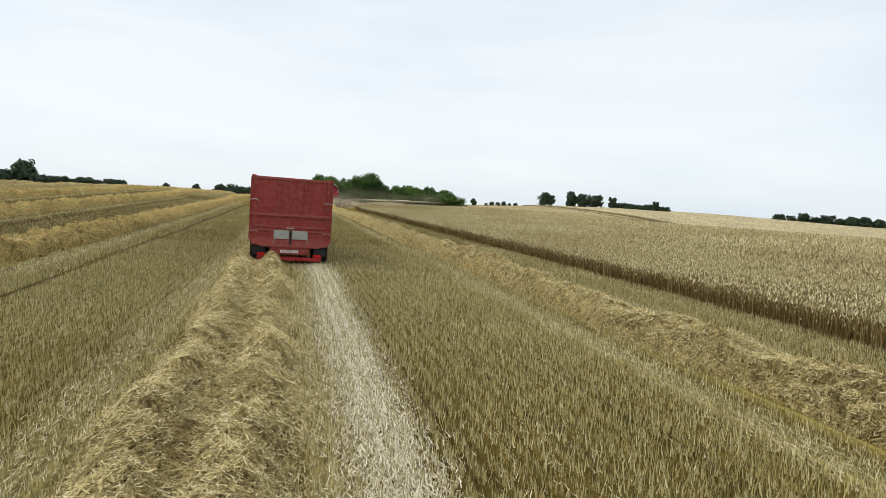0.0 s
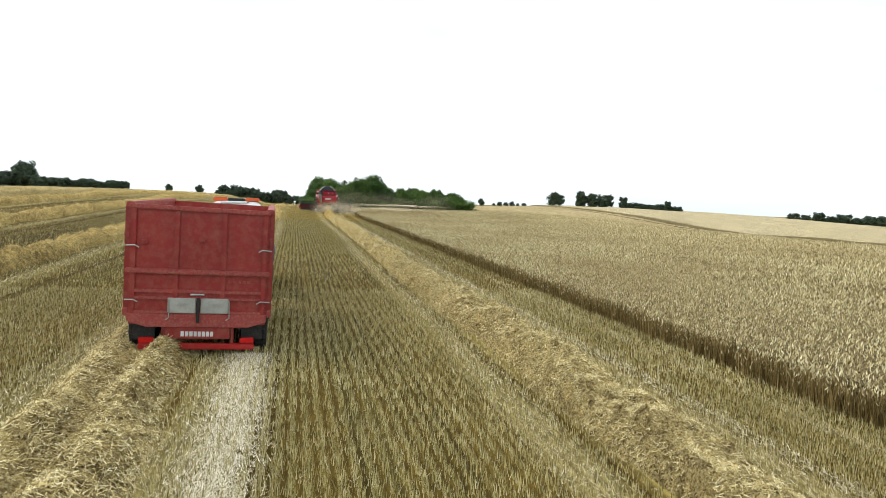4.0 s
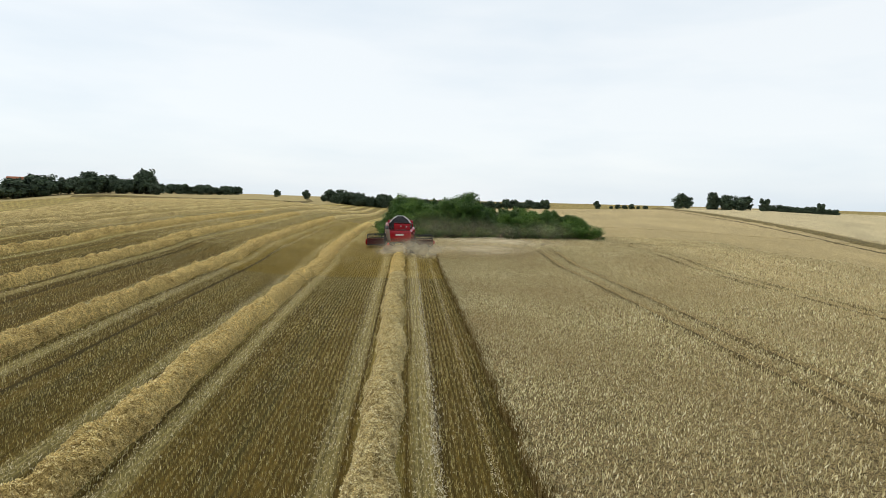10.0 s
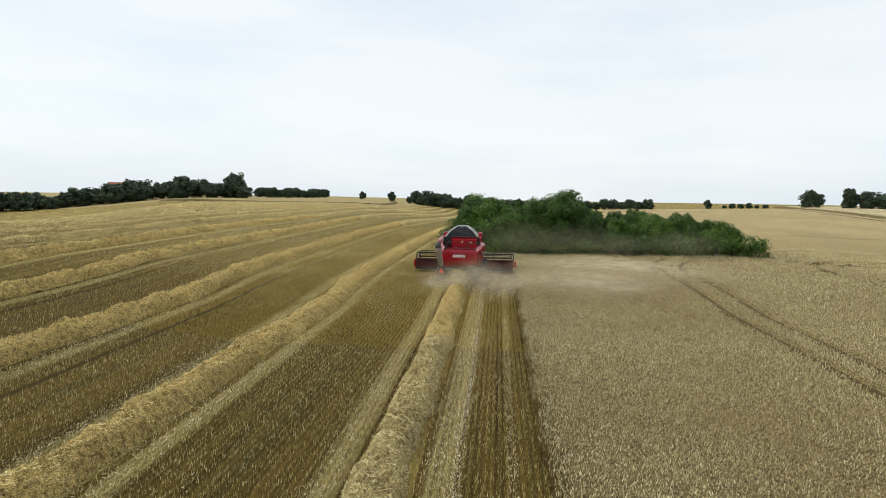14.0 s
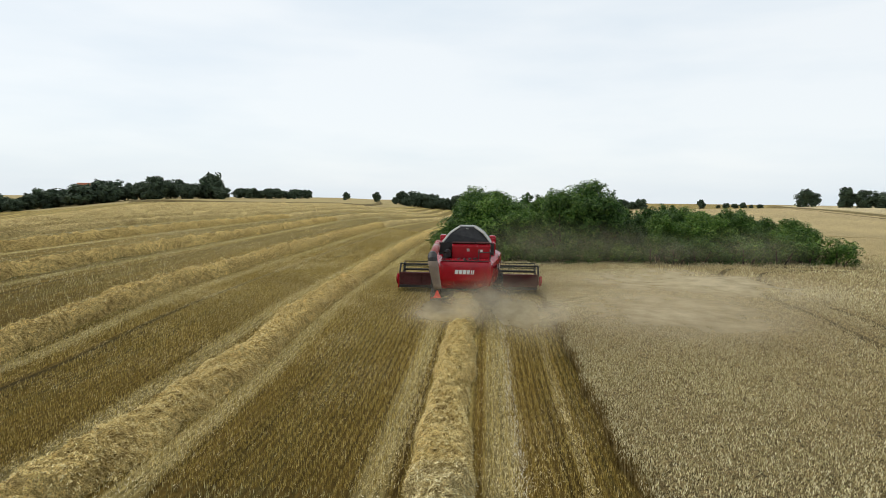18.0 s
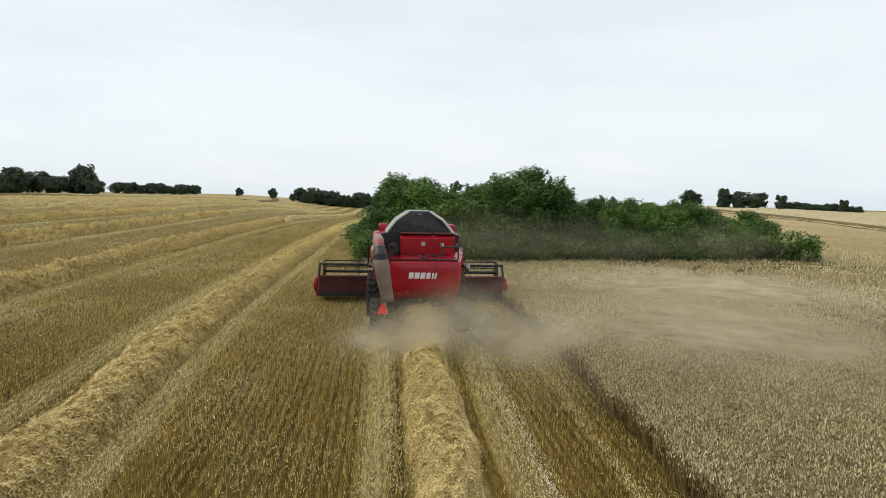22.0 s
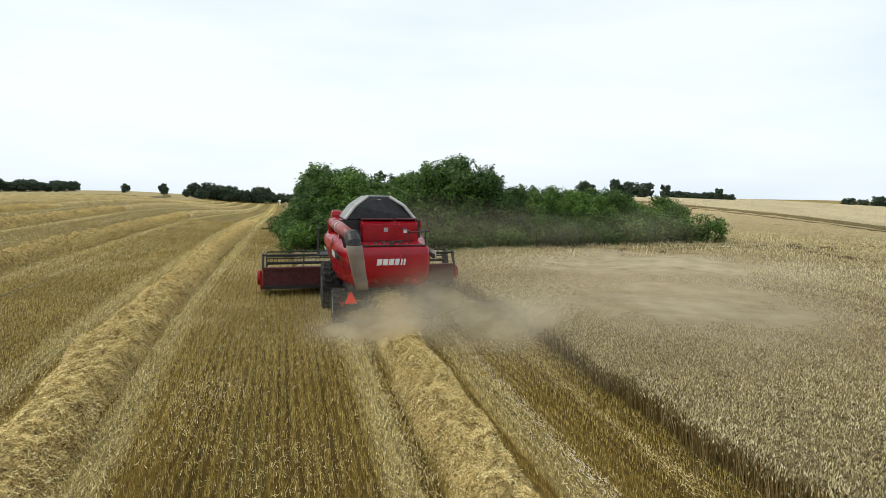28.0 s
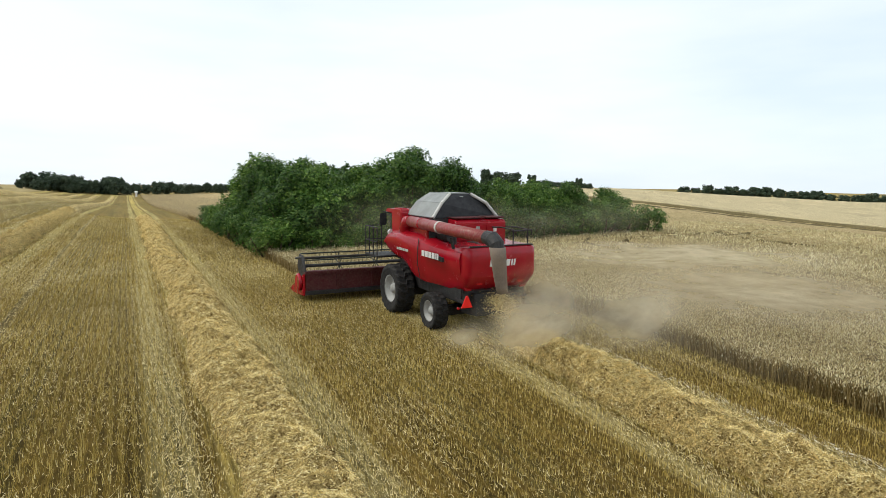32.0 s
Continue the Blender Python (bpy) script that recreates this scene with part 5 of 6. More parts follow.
    for x in (-2.6, -1.3, 1.3, 2.6):
        part("wall_rib", box(x - 0.04, x + 0.04, 6.14, 6.22, 0.26, 0.98), RED_DUSTY, hd)
    for s in (-1, 1):
        part("end_shield", prism([(6.15, 0.18), (7.6, 0.08), (8.0, 0.14), (7.6, 0.34), (6.8, 0.72), (6.15, 0.95)], s * 3.78 - 0.04, s * 3.78 + 0.04, b=0.02), RED, hd, "red end shield")
        part("drive_guard", lathe([(0.02, s * 0.02), (0.26, s * 0.03), (0.31, s * 0.0), (0.31, -s * 0.06), (0.02, -s * 0.06)], (s * 3.90, 6.55, 0.62), 24), RED, hd, "round red drive guard")
        part("reel_arm", pipe([(s * 3.72, 6.2, 1.02), (s * 3.72, 6.6, 1.48), (s * 3.72, 7.35, 1.36)], 0.05, 8), BLACK, hd)
        part("reel_end", lathe([(0.06, 0.02), (0.48, 0.02), (0.50, 0), (0.48, -0.02), (0.06, -0.02)], (s * 3.60, 7.15, 1.08), 6), BLACK, hd)
    reel = part("reel_tube", pipe([(-3.6, 7.15, 1.08), (3.6, 7.15, 1.08)], 0.06, 10), BLACK, hd)
    part("reel_support", pipe([(-3.72, 6.2, 1.02), (-3.72, 6.32, 1.50), (3.72, 6.32, 1.50), (3.72, 6.2, 1.02)], 0.035, 8), BLACK, hd)
    part("reel_support", pipe([(0.0, 6.32, 1.5), (0.0, 6.2, 1.02)], 0.035, 8), BLACK, hd)
    for k in range(6):
        a = k * math.pi / 3 + 0.3
        y, z = 7.15 + 0.46 * math.cos(a), 1.08 + 0.46 * math.sin(a)
        bm = pipe([(-3.6, y, z), (3.6, y, z)], 0.028, 6)
        for i in range(48):
            x = -3.5 + i * 7.0 / 47
            bmesh.ops.create_cube(bm, size=1, matrix=Matrix.Translation((x, y + 0.03, z - 0.13)) @ Matrix.Rotation(0.25, 4, "X") @ Matrix.Diagonal((0.010, 0.010, 0.26, 1)))
        part("tine_bar", bm, REEL, reel)
    for x in (-2.2, -0.8, 0.8, 2.2):
        for k in range(6):
            a = k * math.pi / 3 + 0.3
            part("reel_spoke", pipe([(x, 7.15, 1.08), (x, 7.15 + 0.46 * math.cos(a), 1.08 + 0.46 * math.sin(a))], 0.016, 5), REEL, reel)
    return root


combine = combine_harvester()
combine.location = (0, 0, float(ground_z(0, 2.5)))

# ---- the grain trailer; built about its rear, bottom middle ----
def grain_trailer():
    root = tagged(new("grain_trailer"), "faded red tipping grain trailer loaded with wheat, parked on the stubble", "trailer")
    W, Lb, z0, z1 = 1.22, 4.55, 0.66, 2.72
    for s in (-1, 1):
        side = part("side_wall", box(s * W - 0.025, s * W + 0.025, 0.06, Lb, z0 + 0.1, z1, 0.008), TRAILER_RED, root, "ribbed red side wall")
        o = s * (W + 0.06)
        part("top_rail", box(min(s * (W - 0.05), s * (W + 0.09)), max(s * (W - 0.05), s * (W + 0.09)), 0.02, Lb, z1 - 0.06, z1 + 0.02, 0.015), TRAILER_RAIL, side, "worn pale top rail")
        part("middle_rail", box(o - 0.05, o + 0.05, 0.02, Lb, 2.12, 2.22, 0.02), TRAILER_RAIL, side)
        part("bottom_rail", box(o - 0.05, o + 0.05, 0.02, Lb, z0 + 0.08, z0 + 0.22, 0.02), TRAILER_RAIL, side)
        for k in range(8):
            y = 0.10 + k * (Lb - 0.2) / 7
            part("rib", box(o - 0.045, o + 0.045, y - 0.045, y + 0.045, z0 + 0.1, z1 - 0.05, 0.01), TRAILER_RED, side)
        part("side_mark", box(min(o, o + s * 0.05), max(o, o + s * 0.05), 3.35, 3.75, 1.30, 1.335, 0), WHITE, side, "white scuff mark").rotation_euler = (0, 0, 0)
    front = part("front_wall", box(-W, W, Lb - 0.04, Lb + 0.02, z0, z1 - 0.03, 0.008), TRAILER_RED, root)
    part("window", box(0.0, 0.34, Lb - 0.06, Lb - 0.035, 2.00, 2.26, 0.01), PLATE, front, "pale inspection window")
    part("window_handle", pipe([(-0.9, Lb - 0.07, 2.42), (-0.4, Lb - 0.07, 2.42)], 0.015, 6), STEEL, front)
    part("load_floor", box(-W, W, 0.0, Lb, z0 - 0.06, z0 + 0.02, 0.01), TRAILER_RED, root)
    # tailgate
    gate = part("tailgate", box(-W - 0.02, W + 0.02, 0.0, 0.05, z0, z1 - 0.03, 0.008), TRAILER_RED, root, "faded red tailgate in two leaves")
    part("gate_top_rail", box(-W - 0.03, W + 0.03, -0.05, 0.06, z1 - 0.09, z1 - 0.01, 0.015), TRAILER_RAIL, gate)
    part("gate_middle_rail", box(-W - 0.06, W + 0.06, -0.09, 0.01, 1.51, 1.60, 0.02), TRAILER_RAIL, gate)
    for x in (-W + 0.06, -0.42, 0.42, W - 0.06):
        part("gate_post", box(x - 0.045, x + 0.045, -0.045, 0.01, 1.60, z1 - 0.08, 0.01), TRAILER_RED, gate)
        part("gate_post", box(x - 0.045, x + 0.045, -0.045, 0.01, 0.70, 1.51, 0.01), TRAILER_RED, gate)
    part("gate_rail", box(-W + 0.08, W - 0.08, -0.04, 0.01, 1.17, 1.23, 0.01), TRAILER_RAIL, gate)
    part("gate_rail", box(-W + 0.08, W - 0.08, -0.04, 0.01, 1.05, 1.10, 0.01), TRAILER_RAIL, gate)
    part("gate_rail", box(-W + 0.08, W - 0.08, -0.045, 0.01, 0.80, 0.85, 0.01), TRAILER_RAIL, gate)
    part("gate_sill", prism([(-W - 0.02, 0.80), (-W - 0.02, 0.66), (-0.9, 0.56), (0.9, 0.56), (W + 0.02, 0.66), (W + 0.02, 0.80)], -0.06, 0.03, "y", 0.01), TRAILER_RAIL, gate)
    for x in (-0.29, 0.29):
        hatch = part("grain_hatch", box(x - 0.25, x + 0.25, -0.085, -0.04, 0.82, 1.09, 0.012), PLATE, gate, "pale grey sliding hatch")
        bars(hatch, x - 0.10, x + 0.10, 0.94, 0.99, -0.086, STEEL, [1, -0.4, 1.6, -0.4, 1])
    part("hatch_handle", pipe([(0, -0.10, 0.66), (0, -0.12, 1.10)], 0.03, 8), BLACK, gate)
    part("hatch_handle", pipe([(-0.14, -0.10, 1.16), (0.10, -0.10, 1.16)], 0.02, 8), STEEL, gate)
    for x in (-0.52, 0.55):
        part("gate_chain", pipe([(x, -0.09, 1.05), (x + 0.01, -0.09, 0.74), (x - 0.05, -0.10, 0.70)], 0.012, 6), STEEL, gate)
    for s in (-1, 1):
        for z in (1.98, 1.03):
            part("latch", pipe([(s * (W + 0.07), 0.0, z), (s * (W - 0.10), -0.09, z + 0.02), (s * (W - 0.17), -0.08, z - 0.02)], 0.013, 8), STEEL, gate, "steel latch")
    for x, z in ((0.02, 2.12), (-0.98, 2.05)):
        part("gate_hook", box(x - 0.06, x + 0.06, -0.05, 0.0, z - 0.03, z + 0.05, 0.015), TRAILER_RED, gate)
    bars(gate, 0.42, 0.92, 1.37, 1.42, -0.004, TRAILER_RAIL, [1, -0.5, 1.2, -0.5, 1, -0.5, 1, -0.4, 1, -0.5, 1])
    # frame, bumper, lamps, wheels
    for s in (-1, 1):
        part("chassis_beam", box(s * 0.45 - 0.06, s * 0.45 + 0.06, 0.15, Lb + 0.1, 0.42, 0.62, 0.01), TRAILER_RED, root)
    sign = part("name_board", box(-0.58, 0.58, -0.02, 0.03, 0.34, 0.56, 0.01), TRAILER_RED, root)
    bars(sign, -0.30, 0.28, 0.39, 0.48, -0.022, WHITE, [1.2, -0.4, 1.2, -0.4, 1.2, -0.4, 1.1, -0.4, 1.1, -0.4, 1.2, -0.4, 1.1, -0.4, 1.1])
    bumper = part("bumper", box(-1.04, 1.04, -0.03, 0.05, 0.15, 0.26, 0.015), BUMPER_RED, root, "bright red bumper bar")
    for s in (-1, 1):
        part("tail_lamp", box(s * 0.90 - 0.13, s * 0.90 + 0.13, -0.045, 0.02, 0.27, 0.37, 0.01), LAMP_RED, bumper, "red tail lamp")
        part("bumper_strut", box(s * 0.62 - 0.03, s * 0.62 + 0.03, 0.02, 0.08, 0.2, 0.6), TRAILER_RED, bumper)
        part("mud_flap", box(s * 0.98 - 0.2, s * 0.98 + 0.2, 0.16, 0.18, 0.30, 0.62), BLACK, root)
        for y in (0.72, 1.86):
            wheel(root, s * 1.06, y, 0.50, 0.42, 0.28, RIM, s, 24, "wheel", "pale dusty rim")
    for y in (0.72, 1.86):
        part("axle", pipe([(-0.9, y, 0.50), (0.9, y, 0.50)], 0.06, 10), BLACK, root)
    part("drawbar", loft([[(-0.45, Lb, 0.4), (0.45, Lb, 0.4), (0.45, Lb, 0.6), (-0.45, Lb, 0.6)], [(-0.08, Lb + 1.1, 0.42), (0.08, Lb + 1.1, 0.42), (0.08, Lb + 1.1, 0.54), (-0.08, Lb + 1.1, 0.54)]], 0.01), TRAILER_RED, root)
    return root


TRAILER_X, TRAILER_Y = -6.11, -71.5
trailer = grain_trailer()
trailer.location, trailer.rotation_euler, trailer.scale = (TRAILER_X, TRAILER_Y, 0.01), (0, radians(2.0), radians(1.7)), (0.94, 1.0, 1.0)

# the load
nx, ny = 40, 70
us, vs = np.linspace(-1, 1, nx), np.linspace(0, 1, ny)
V, U = np.meshgrid(vs, us, indexing="ij")
hx, hy = TRAILER_X + 0.07 + U * 1.09 - 0.13 * V, TRAILER_Y + 0.07 + V * 4.42
hz = 1.80 + 0.60 * np.exp(-((U + 0.05) / 0.75) ** 2) * np.exp(-((V - 0.72) / 0.30) ** 2) + 0.25 * np.exp(-((V - 0.25) / 0.22) ** 2) * (1 - U ** 2) + rng.normal(0, 0.006, U.shape) - 0.04 * U
grain = tagged(put("grain_heap", mesh_np("grain_heap", np.stack([hx, hy, hz], -1).reshape(-1, 3), grid_faces(nx, ny)), GRAIN.m, smooth=True), "heaped pale golden wheat grain in the trailer", "grain", kind="stuff")


# ---- the tractor; built about the ground under its rear axle ----
def tractor():
    root = tagged(new("tractor"), "green tractor with white cab roof and slate mudguards pulling a trailer", "tractor")
    for s in (-1, 1):
        wheel(root, s * 0.80, 0.0, 0.84, 0.50, 0.46, RIM_RED, s, 20, "rear_wheel", "red rim")
        wheel(root, s * 0.80, 2.55, 0.62, 0.42, 0.33, RIM_RED, s, 18, "front_wheel", "red rim")

        def fender(name, yc, zc, r, a0, a1, x0, x1, material, label):
            sec = []
            n = 14
            for i in range(n + 1):
                a = a0 + (a1 - a0) * i / n
                c, d = math.cos(a), math.sin(a)
                sec.append([(x0, yc + r * c, zc + r * d), (x1, yc + (r - 0.03) * c, zc + (r - 0.03) * d), (x1 + 0.03 * s, yc + (r - 0.12) * c, zc + (r - 0.12) * d),
                            (x1, yc + (r - 0.14) * c, zc + (r - 0.14) * d), (x1 - 0.02 * s, yc + (r - 0.07) * c, zc + (r - 0.07) * d), (x0, yc + (r - 0.05) * c, zc + (r - 0.05) * d)])
            return part(name, loft(sec), material, root, label, True)

        fender("rear_fender", 0, 0.84, 0.96, radians(12), radians(185), s * 0.68, s * 1.04, FENDER, "dark slate mudguard")
        fender("flank_arch", 0, 0.84, 0.985, radians(20), radians(178), s * 0.40, s * 0.69, GREEN, "green inner arch")
        fender("front_fender", 2.55, 0.62, 0.73, radians(25), radians(165), s * 0.55, s * 1.04, FENDER, "dark slate mudguard")
        part("fender_marker", box(s * 0.86 - 0.07, s * 0.86 + 0.07, 2.48, 2.56, 1.345, 1.365, 0.004), BLACK, root)
        part("rear_lamp", box(s * 0.62 - 0.10, s * 0.62 + 0.10, -0.94, -0.88, 1.06, 1.20, 0.02), LAMP_RED, root, "red rear lamp")
        part("cab_flank", prism([(-0.75, 0.75), (1.0, 0.75), (1.05, 1.45), (0.4, 1.62), (-0.55, 1.62), (-0.80, 1.35)], min(s * 0.40, s * 0.66), max(s * 0.40, s * 0.66), b=0.05), GREEN, root, "green cab flank")
        part("rear_work_lamp", box(s * 0.44 - 0.10, s * 0.44 + 0.10, -0.73, -0.66, 2.44, 2.54, 0.02), LENS.m, root, "square work lamp")
        part("marker_lamp", box(s * 0.26 - 0.04, s * 0.26 + 0.04, -0.72, -0.66, 2.44, 2.54, 0.01), BLACK, root)
        for y, z in ((-0.62, 1.5), (0.80, 1.45)):
            part("cab_pillar", pipe([(s * 0.64, y, z), (s * 0.62, y + (0.05 if y < 0 else -0.05), 2.42)], 0.035, 8), BLACK, root)
        part("side_window", prism([(-0.55, 1.62), (0.78, 1.55), (0.72, 2.42), (-0.52, 2.42)], s * 0.635 - 0.006, s * 0.635 + 0.006, b=0), GLASS.m, root, "green tinted side window")
        part("mirror_arm", pipe([(s * 0.62, 0.80, 2.20), (s * 0.95, 0.98, 2.26), (s * 1.00, 1.02, 2.22)], 0.022, 8), BLACK, root)
        part("mirror", box(s * 1.0 - 0.09, s * 1.0 + 0.09, 1.0, 1.06, 1.92, 2.22, 0.03), BLACK, root)
    # bonnet, gearbox, cab
    part("gearbox", box(-0.36, 0.36, -0.7, 2.9, 0.45, 0.95, 0.04), BLACK, root)
    part("bonnet", loft([[(-0.42, 0.95, 0.95), (0.42, 0.95, 0.95), (0.42, 0.95, 1.50), (0.30, 0.95, 1.62), (-0.30, 0.95, 1.62), (-0.42, 0.95, 1.50)],
                         [(-0.36, 3.0, 0.85), (0.36, 3.0, 0.85), (0.36, 3.0, 1.28), (0.26, 3.0, 1.38), (-0.26, 3.0, 1.38), (-0.36, 3.0, 1.28)],
                         [(-0.30, 3.25, 0.85), (0.30, 3.25, 0.85), (0.30, 3.25, 1.12), (0.22, 3.25, 1.2), (-0.22, 3.25, 1.2), (-0.30, 3.25, 1.12)]], 0.03), GREEN, root, "green bonnet")
    part("exhaust_stack", pipe([(0.52, 1.05, 1.2), (0.52, 1.05, 2.5), (0.54, 1.0, 2.62)], 0.055, 10), BLACK, root)
    part("air_intake", pipe([(0.50, 1.55, 1.3), (0.55, 1.5, 1.62), (0.58, 1.42, 1.66)], 0.07, 10), BLACK, root)
    part("front_weight", box(-0.35, 0.35, 3.2, 3.5, 0.5, 0.85, 0.04), BLACK, root)
    part("cab_floor", box(-0.62, 0.62, -0.7, 1.0, 0.9, 1.0), SEAT, root)
    part("rear_panel", box(-0.60, 0.60, -0.70, -0.62, 0.9, 1.55), GREEN, root, "green rear cab panel")
    part("rear_window", box(-0.58, 0.58, -0.665, -0.65, 1.56, 2.40, 0), GLASS.m, root, "green tinted rear window")
    part("windscreen", prism([(-0.58, 1.5), (0.58, 1.5), (0.58, 2.42), (-0.58, 2.42)], 0.76, 0.775, "y", 0), GLASS.m, root, "tinted windscreen")
    seat = part("seat", box(-0.26, 0.26, -0.25, 0.2, 1.2, 1.35, 0.05), SEAT, root, "empty black seat")
    part("seat_back", box(-0.26, 0.26, -0.35, -0.22, 1.3, 1.95, 0.06), SEAT, seat)
    part("steering_wheel", lathe([(0.17, -0.012), (0.19, 0), (0.17, 0.012), (0.155, 0), (0.17, -0.012)], (0, 0, 0), 20), SEAT, root).matrix_basis = Matrix.Translation((0, 0.45, 1.72)) @ Matrix.Rotation(radians(65), 4, "Y") @ Matrix.Rotation(radians(90), 4, "X")
    roof = part("cab_roof", loft([[(-0.68, -0.74, 2.42), (0.68, -0.74, 2.42), (0.70, 0.92, 2.42), (-0.70, 0.92, 2.42)], [(-0.71, -0.78, 2.52), (0.71, -0.78, 2.52), (0.72, 0.95, 2.54), (-0.72, 0.95, 2.54)],
                                  [(-0.64, -0.66, 2.60), (0.64, -0.66, 2.60), (0.66, 0.88, 2.66), (-0.66, 0.88, 2.66)], [(-0.50, -0.45, 2.64), (0.50, -0.45, 2.64), (0.52, 0.70, 2.71), (-0.52, 0.70, 2.71)]], 0.03), WHITE, root, "clean white cab roof", True)
    part("roof_hatch", box(-0.36, 0.36, -0.35, 0.55, 2.66, 2.715, 0.02), WHITE, roof)
    part("roof_wiring", pipe([(0.30, -0.3, 2.67), (0.42, 0.2, 2.72), (0.55, 0.6, 2.72)], 0.012, 6), BLACK, roof)
    part("roof_label", box(-0.16, 0.16, -0.785, -0.77, 2.50, 2.53, 0), PLATE, roof, "faint grey mark")
    bar = part("beacon_bar", box(-0.25, 0.25, 0.62, 0.90, 2.70, 2.80, 0.02), BLACK, root, "roof beacon bar")
    for s in (-1, 1):
        part("beacon", box(s * 0.45 - 0.22, s * 0.45 + 0.22, 0.62, 0.90, 2.70, 2.82, 0.04), ORANGE, bar, "orange beacon lens")
    part("hitch", box(-0.2, 0.2, -1.0, -0.6, 0.4, 0.7, 0.03), BLACK, root)
    part("link_arm", pipe([(-0.35, -0.5, 0.5), (-0.4, -1.2, 0.55)], 0.04), BLACK, root)
    part("link_arm", pipe([(0.35, -0.5, 0.5), (0.4, -1.2, 0.55)], 0.04), BLACK, root)
    return root


tractor_ob = tractor()
tractor_ob.location = (-6.12, -64.55, 0)

# ---- straw falling from the harvester, and the dust behind it ----
def straw_stream(n=9000):
    t = rng.random(n) ** 0.8
    x = rng.normal(0.0, 0.22 + 0.08 * t, n)
    y = 0.35 - 1.5 * t + rng.normal(0, 0.10, n)
    z = ground_z(x, y) + 1.05 - 0.95 * t ** 1.7 + rng.normal(0, 0.06, n)
    d = rng.normal(0, 1, (n, 3))
    d[:, 2] -= 0.8
    d /= np.linalg.norm(d, axis=1, keepdims=True)
    return blades(np.stack([x, y, z], 1), d, rng.uniform(0.03, 0.10, n), rng.uniform(0.004, 0.008, n))


joined("falling_straw", [straw_stream()], STRAW, "golden straw falling from the back of the harvester", "straw")

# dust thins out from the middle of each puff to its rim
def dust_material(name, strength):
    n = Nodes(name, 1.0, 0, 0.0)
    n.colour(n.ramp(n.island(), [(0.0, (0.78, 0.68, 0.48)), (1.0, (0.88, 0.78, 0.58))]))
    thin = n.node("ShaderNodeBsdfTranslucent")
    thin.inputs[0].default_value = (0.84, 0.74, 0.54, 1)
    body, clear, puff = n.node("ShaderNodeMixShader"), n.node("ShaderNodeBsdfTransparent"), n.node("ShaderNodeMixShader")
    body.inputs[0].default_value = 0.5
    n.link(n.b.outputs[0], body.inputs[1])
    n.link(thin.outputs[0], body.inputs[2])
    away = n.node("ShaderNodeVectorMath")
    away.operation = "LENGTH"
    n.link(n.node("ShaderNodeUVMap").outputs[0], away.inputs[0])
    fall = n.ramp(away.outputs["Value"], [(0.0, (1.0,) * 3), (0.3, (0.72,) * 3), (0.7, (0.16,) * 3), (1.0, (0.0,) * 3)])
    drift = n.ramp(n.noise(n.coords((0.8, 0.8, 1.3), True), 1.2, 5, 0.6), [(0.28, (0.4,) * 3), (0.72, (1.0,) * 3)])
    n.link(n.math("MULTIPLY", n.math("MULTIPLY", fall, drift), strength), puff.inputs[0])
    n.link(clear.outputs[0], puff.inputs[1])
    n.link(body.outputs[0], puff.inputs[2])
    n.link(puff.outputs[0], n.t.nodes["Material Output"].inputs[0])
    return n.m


def puffs(x0, x1, step, y, r, flat, lift):
    """A drift of soft rags of dust across the wind, each clear of what stands under it."""
    out = []
    x = x0
    while x < x1:
        px, py = x + rng.normal(0, 0.25 * step), y + rng.normal(0, 0.25)
        rr = r * rng.uniform(0.8, 1.3)
        q = Matrix.Rotation(rng.normal(0.0, 0.2), 3, "Z") @ Matrix.Rotation(rng.normal(1.57, 0.10), 3, "X")
        under = CROP_H if px > EDGE or py > CUT_Y else 0.0
        c = np.array([px, py, float(ground_z(px, py)) + under + rr * flat * 0.72 + lift * rng.uniform(0.5, 1.3)])
        bend = rng.uniform(-0.12, 0.12)
        ring = [c + np.array(tuple(q @ Vector((rr * math.cos(a), rr * flat * math.sin(a), rr * bend)))) for a in [2 * math.pi * k / 16 for k in range(16)]]
        out.append(np.vstack([c[None], ring]))
        x += step * rng.uniform(0.8, 1.2)
    return out


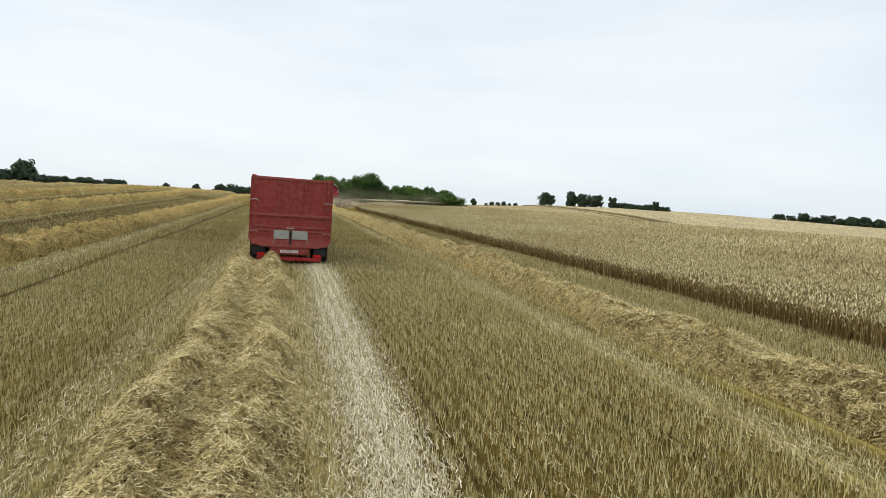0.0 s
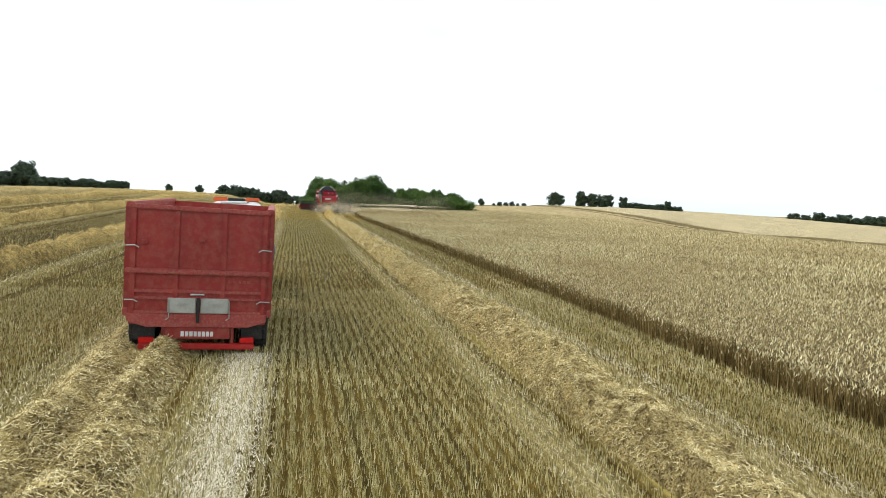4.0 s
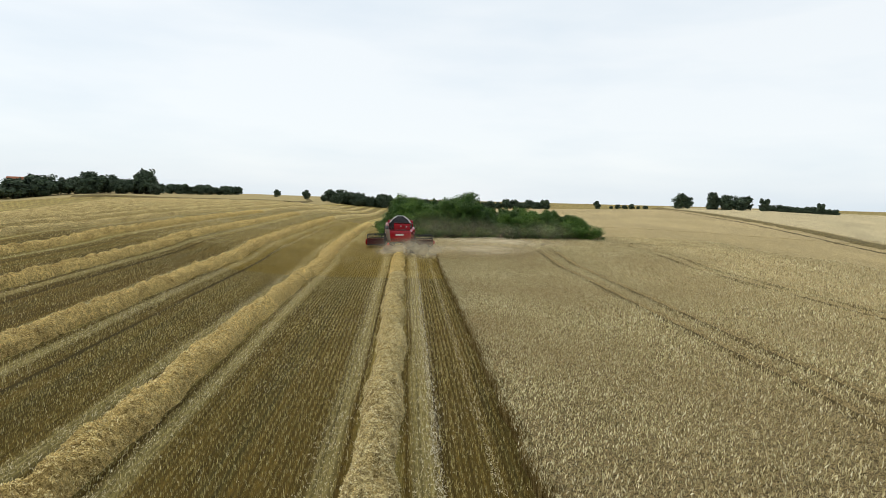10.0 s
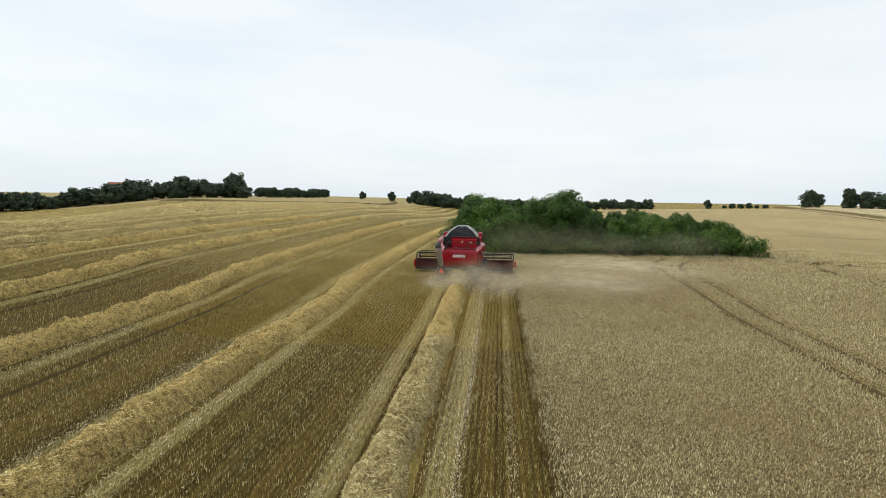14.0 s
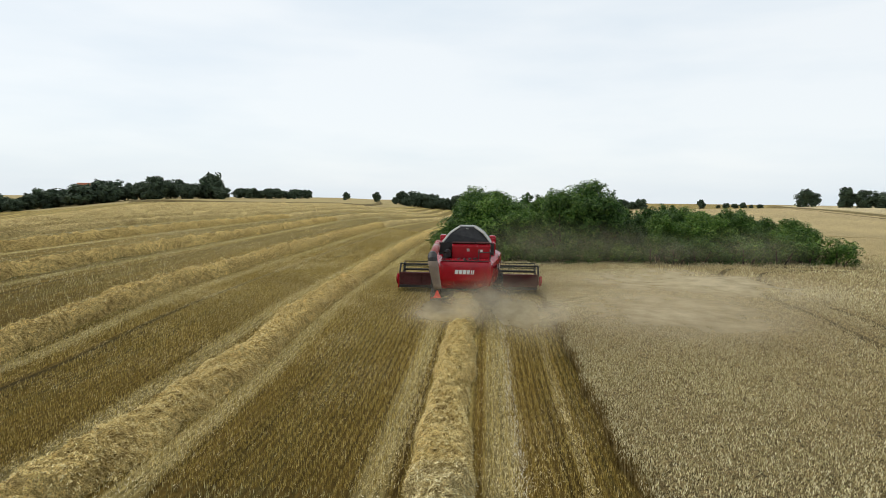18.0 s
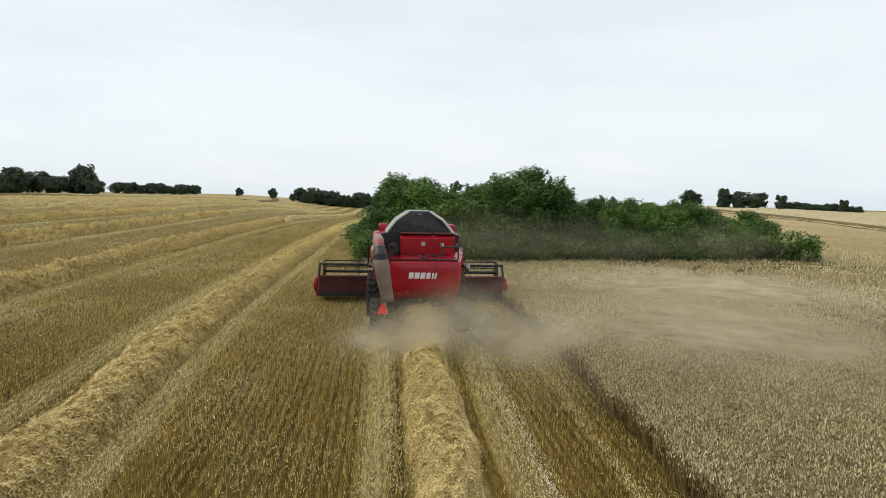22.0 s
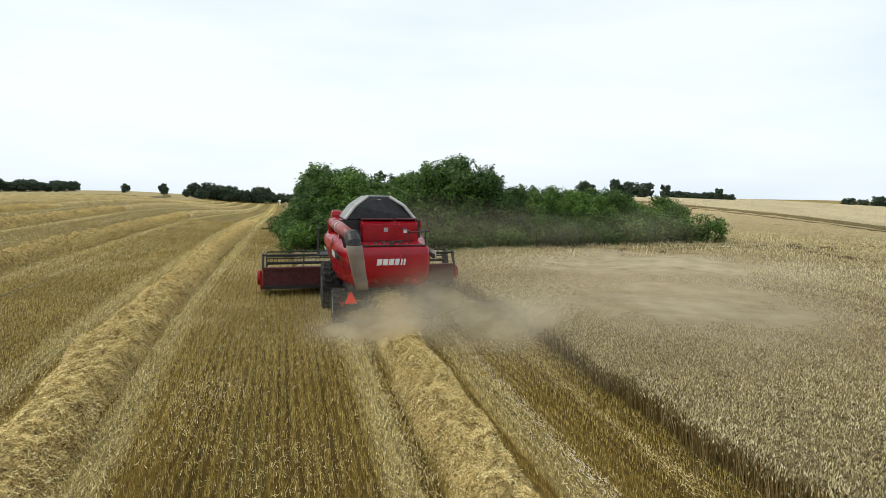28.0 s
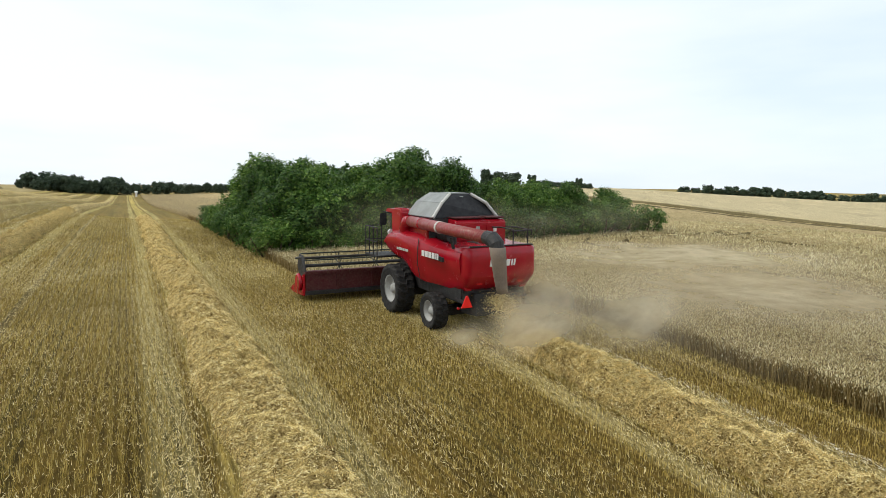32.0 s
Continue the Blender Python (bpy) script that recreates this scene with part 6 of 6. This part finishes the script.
def dust_cloud(rags, material, label, seg=16):
    v = np.concatenate(rags)
    k = np.arange(seg)
    f = np.stack([0 * k, 1 + k, 1 + (k + 1) % seg], 1)
    f = (f[None] + (np.arange(len(rags)) * (seg + 1))[:, None, None]).reshape(-1, 3)
    me = mesh_np("dust_cloud", v, f)
    a = 2 * np.pi * k / seg
    uv = np.zeros((seg, 3, 2))
    uv[:, 1] = np.stack([np.cos(a), np.sin(a)], 1)
    uv[:, 2] = np.roll(uv[:, 1], -1, axis=0)
    me.uv_layers.new(name="UVMap").data.foreach_set("uv", np.tile(uv, (len(rags), 1, 1, 1)).ravel())
    return tagged(put("dust_cloud", me, material, smooth=True), label, "dust", kind="stuff")


def veil(cx, cy, hx, hy, h):
    """A billowing sheet of dust that hangs low over the ground."""
    m = 33
    u = np.linspace(-1, 1, m)
    V, U = np.meshgrid(u, u, indexing="ij")
    X, Y = cx + U * hx, cy + V * hy
    lift = h * (0.85 + 0.12 * np.sin(X * 0.9 + 1.3 * np.sin(Y * 0.7)) * np.cos(Y * 0.8 + 0.4))
    Z = ground_z(X, Y) + CROP_H * ss(EDGE - 1.5, EDGE + 0.5, X) + lift * np.clip(1.15 - U ** 2 * 0.5 - V ** 2 * 0.5, 0.15, 1)
    me = mesh_np("dust_cloud", np.stack([X, Y, Z], -1).reshape(-1, 3), grid_faces(m, m))
    loops = grid_faces(m, m).ravel()
    me.uv_layers.new(name="UVMap").data.foreach_set("uv", np.stack([U, V], -1).reshape(-1, 2)[loops].ravel())
    return me


THICK_DUST, THIN_DUST = dust_material("straw_dust", 0.8), dust_material("drifting_dust", 0.8)
dust_cloud(puffs(-1.9, -1.2, 1.5, -0.9, 1.2, 0.42, 0.0) + puffs(-0.1, 3.0, 1.5, -0.7, 1.6, 0.68, 0.0) + puffs(-0.3, 3.8, 2.0, -2.4, 1.9, 0.55, 0.0), THICK_DUST, "tan dust and fine chaff hanging behind the harvester")
dust_cloud(puffs(5, 19, 4.5, 15.5, 4.2, 0.36, 0.1), dust_material("faint_dust", 0.22), "faint dust in front of the shrubs")
for cx, cy, hx, hy, h in ((7.8, -1.8, 7.4, 6.2, 0.5), (10.0, 2.5, 9.5, 8.0, 0.9)):
    tagged(put("dust_cloud", veil(cx, cy, hx, hy, h), THIN_DUST, smooth=True), "thin tan dust drifting low over the wheat", "dust", kind="stuff")
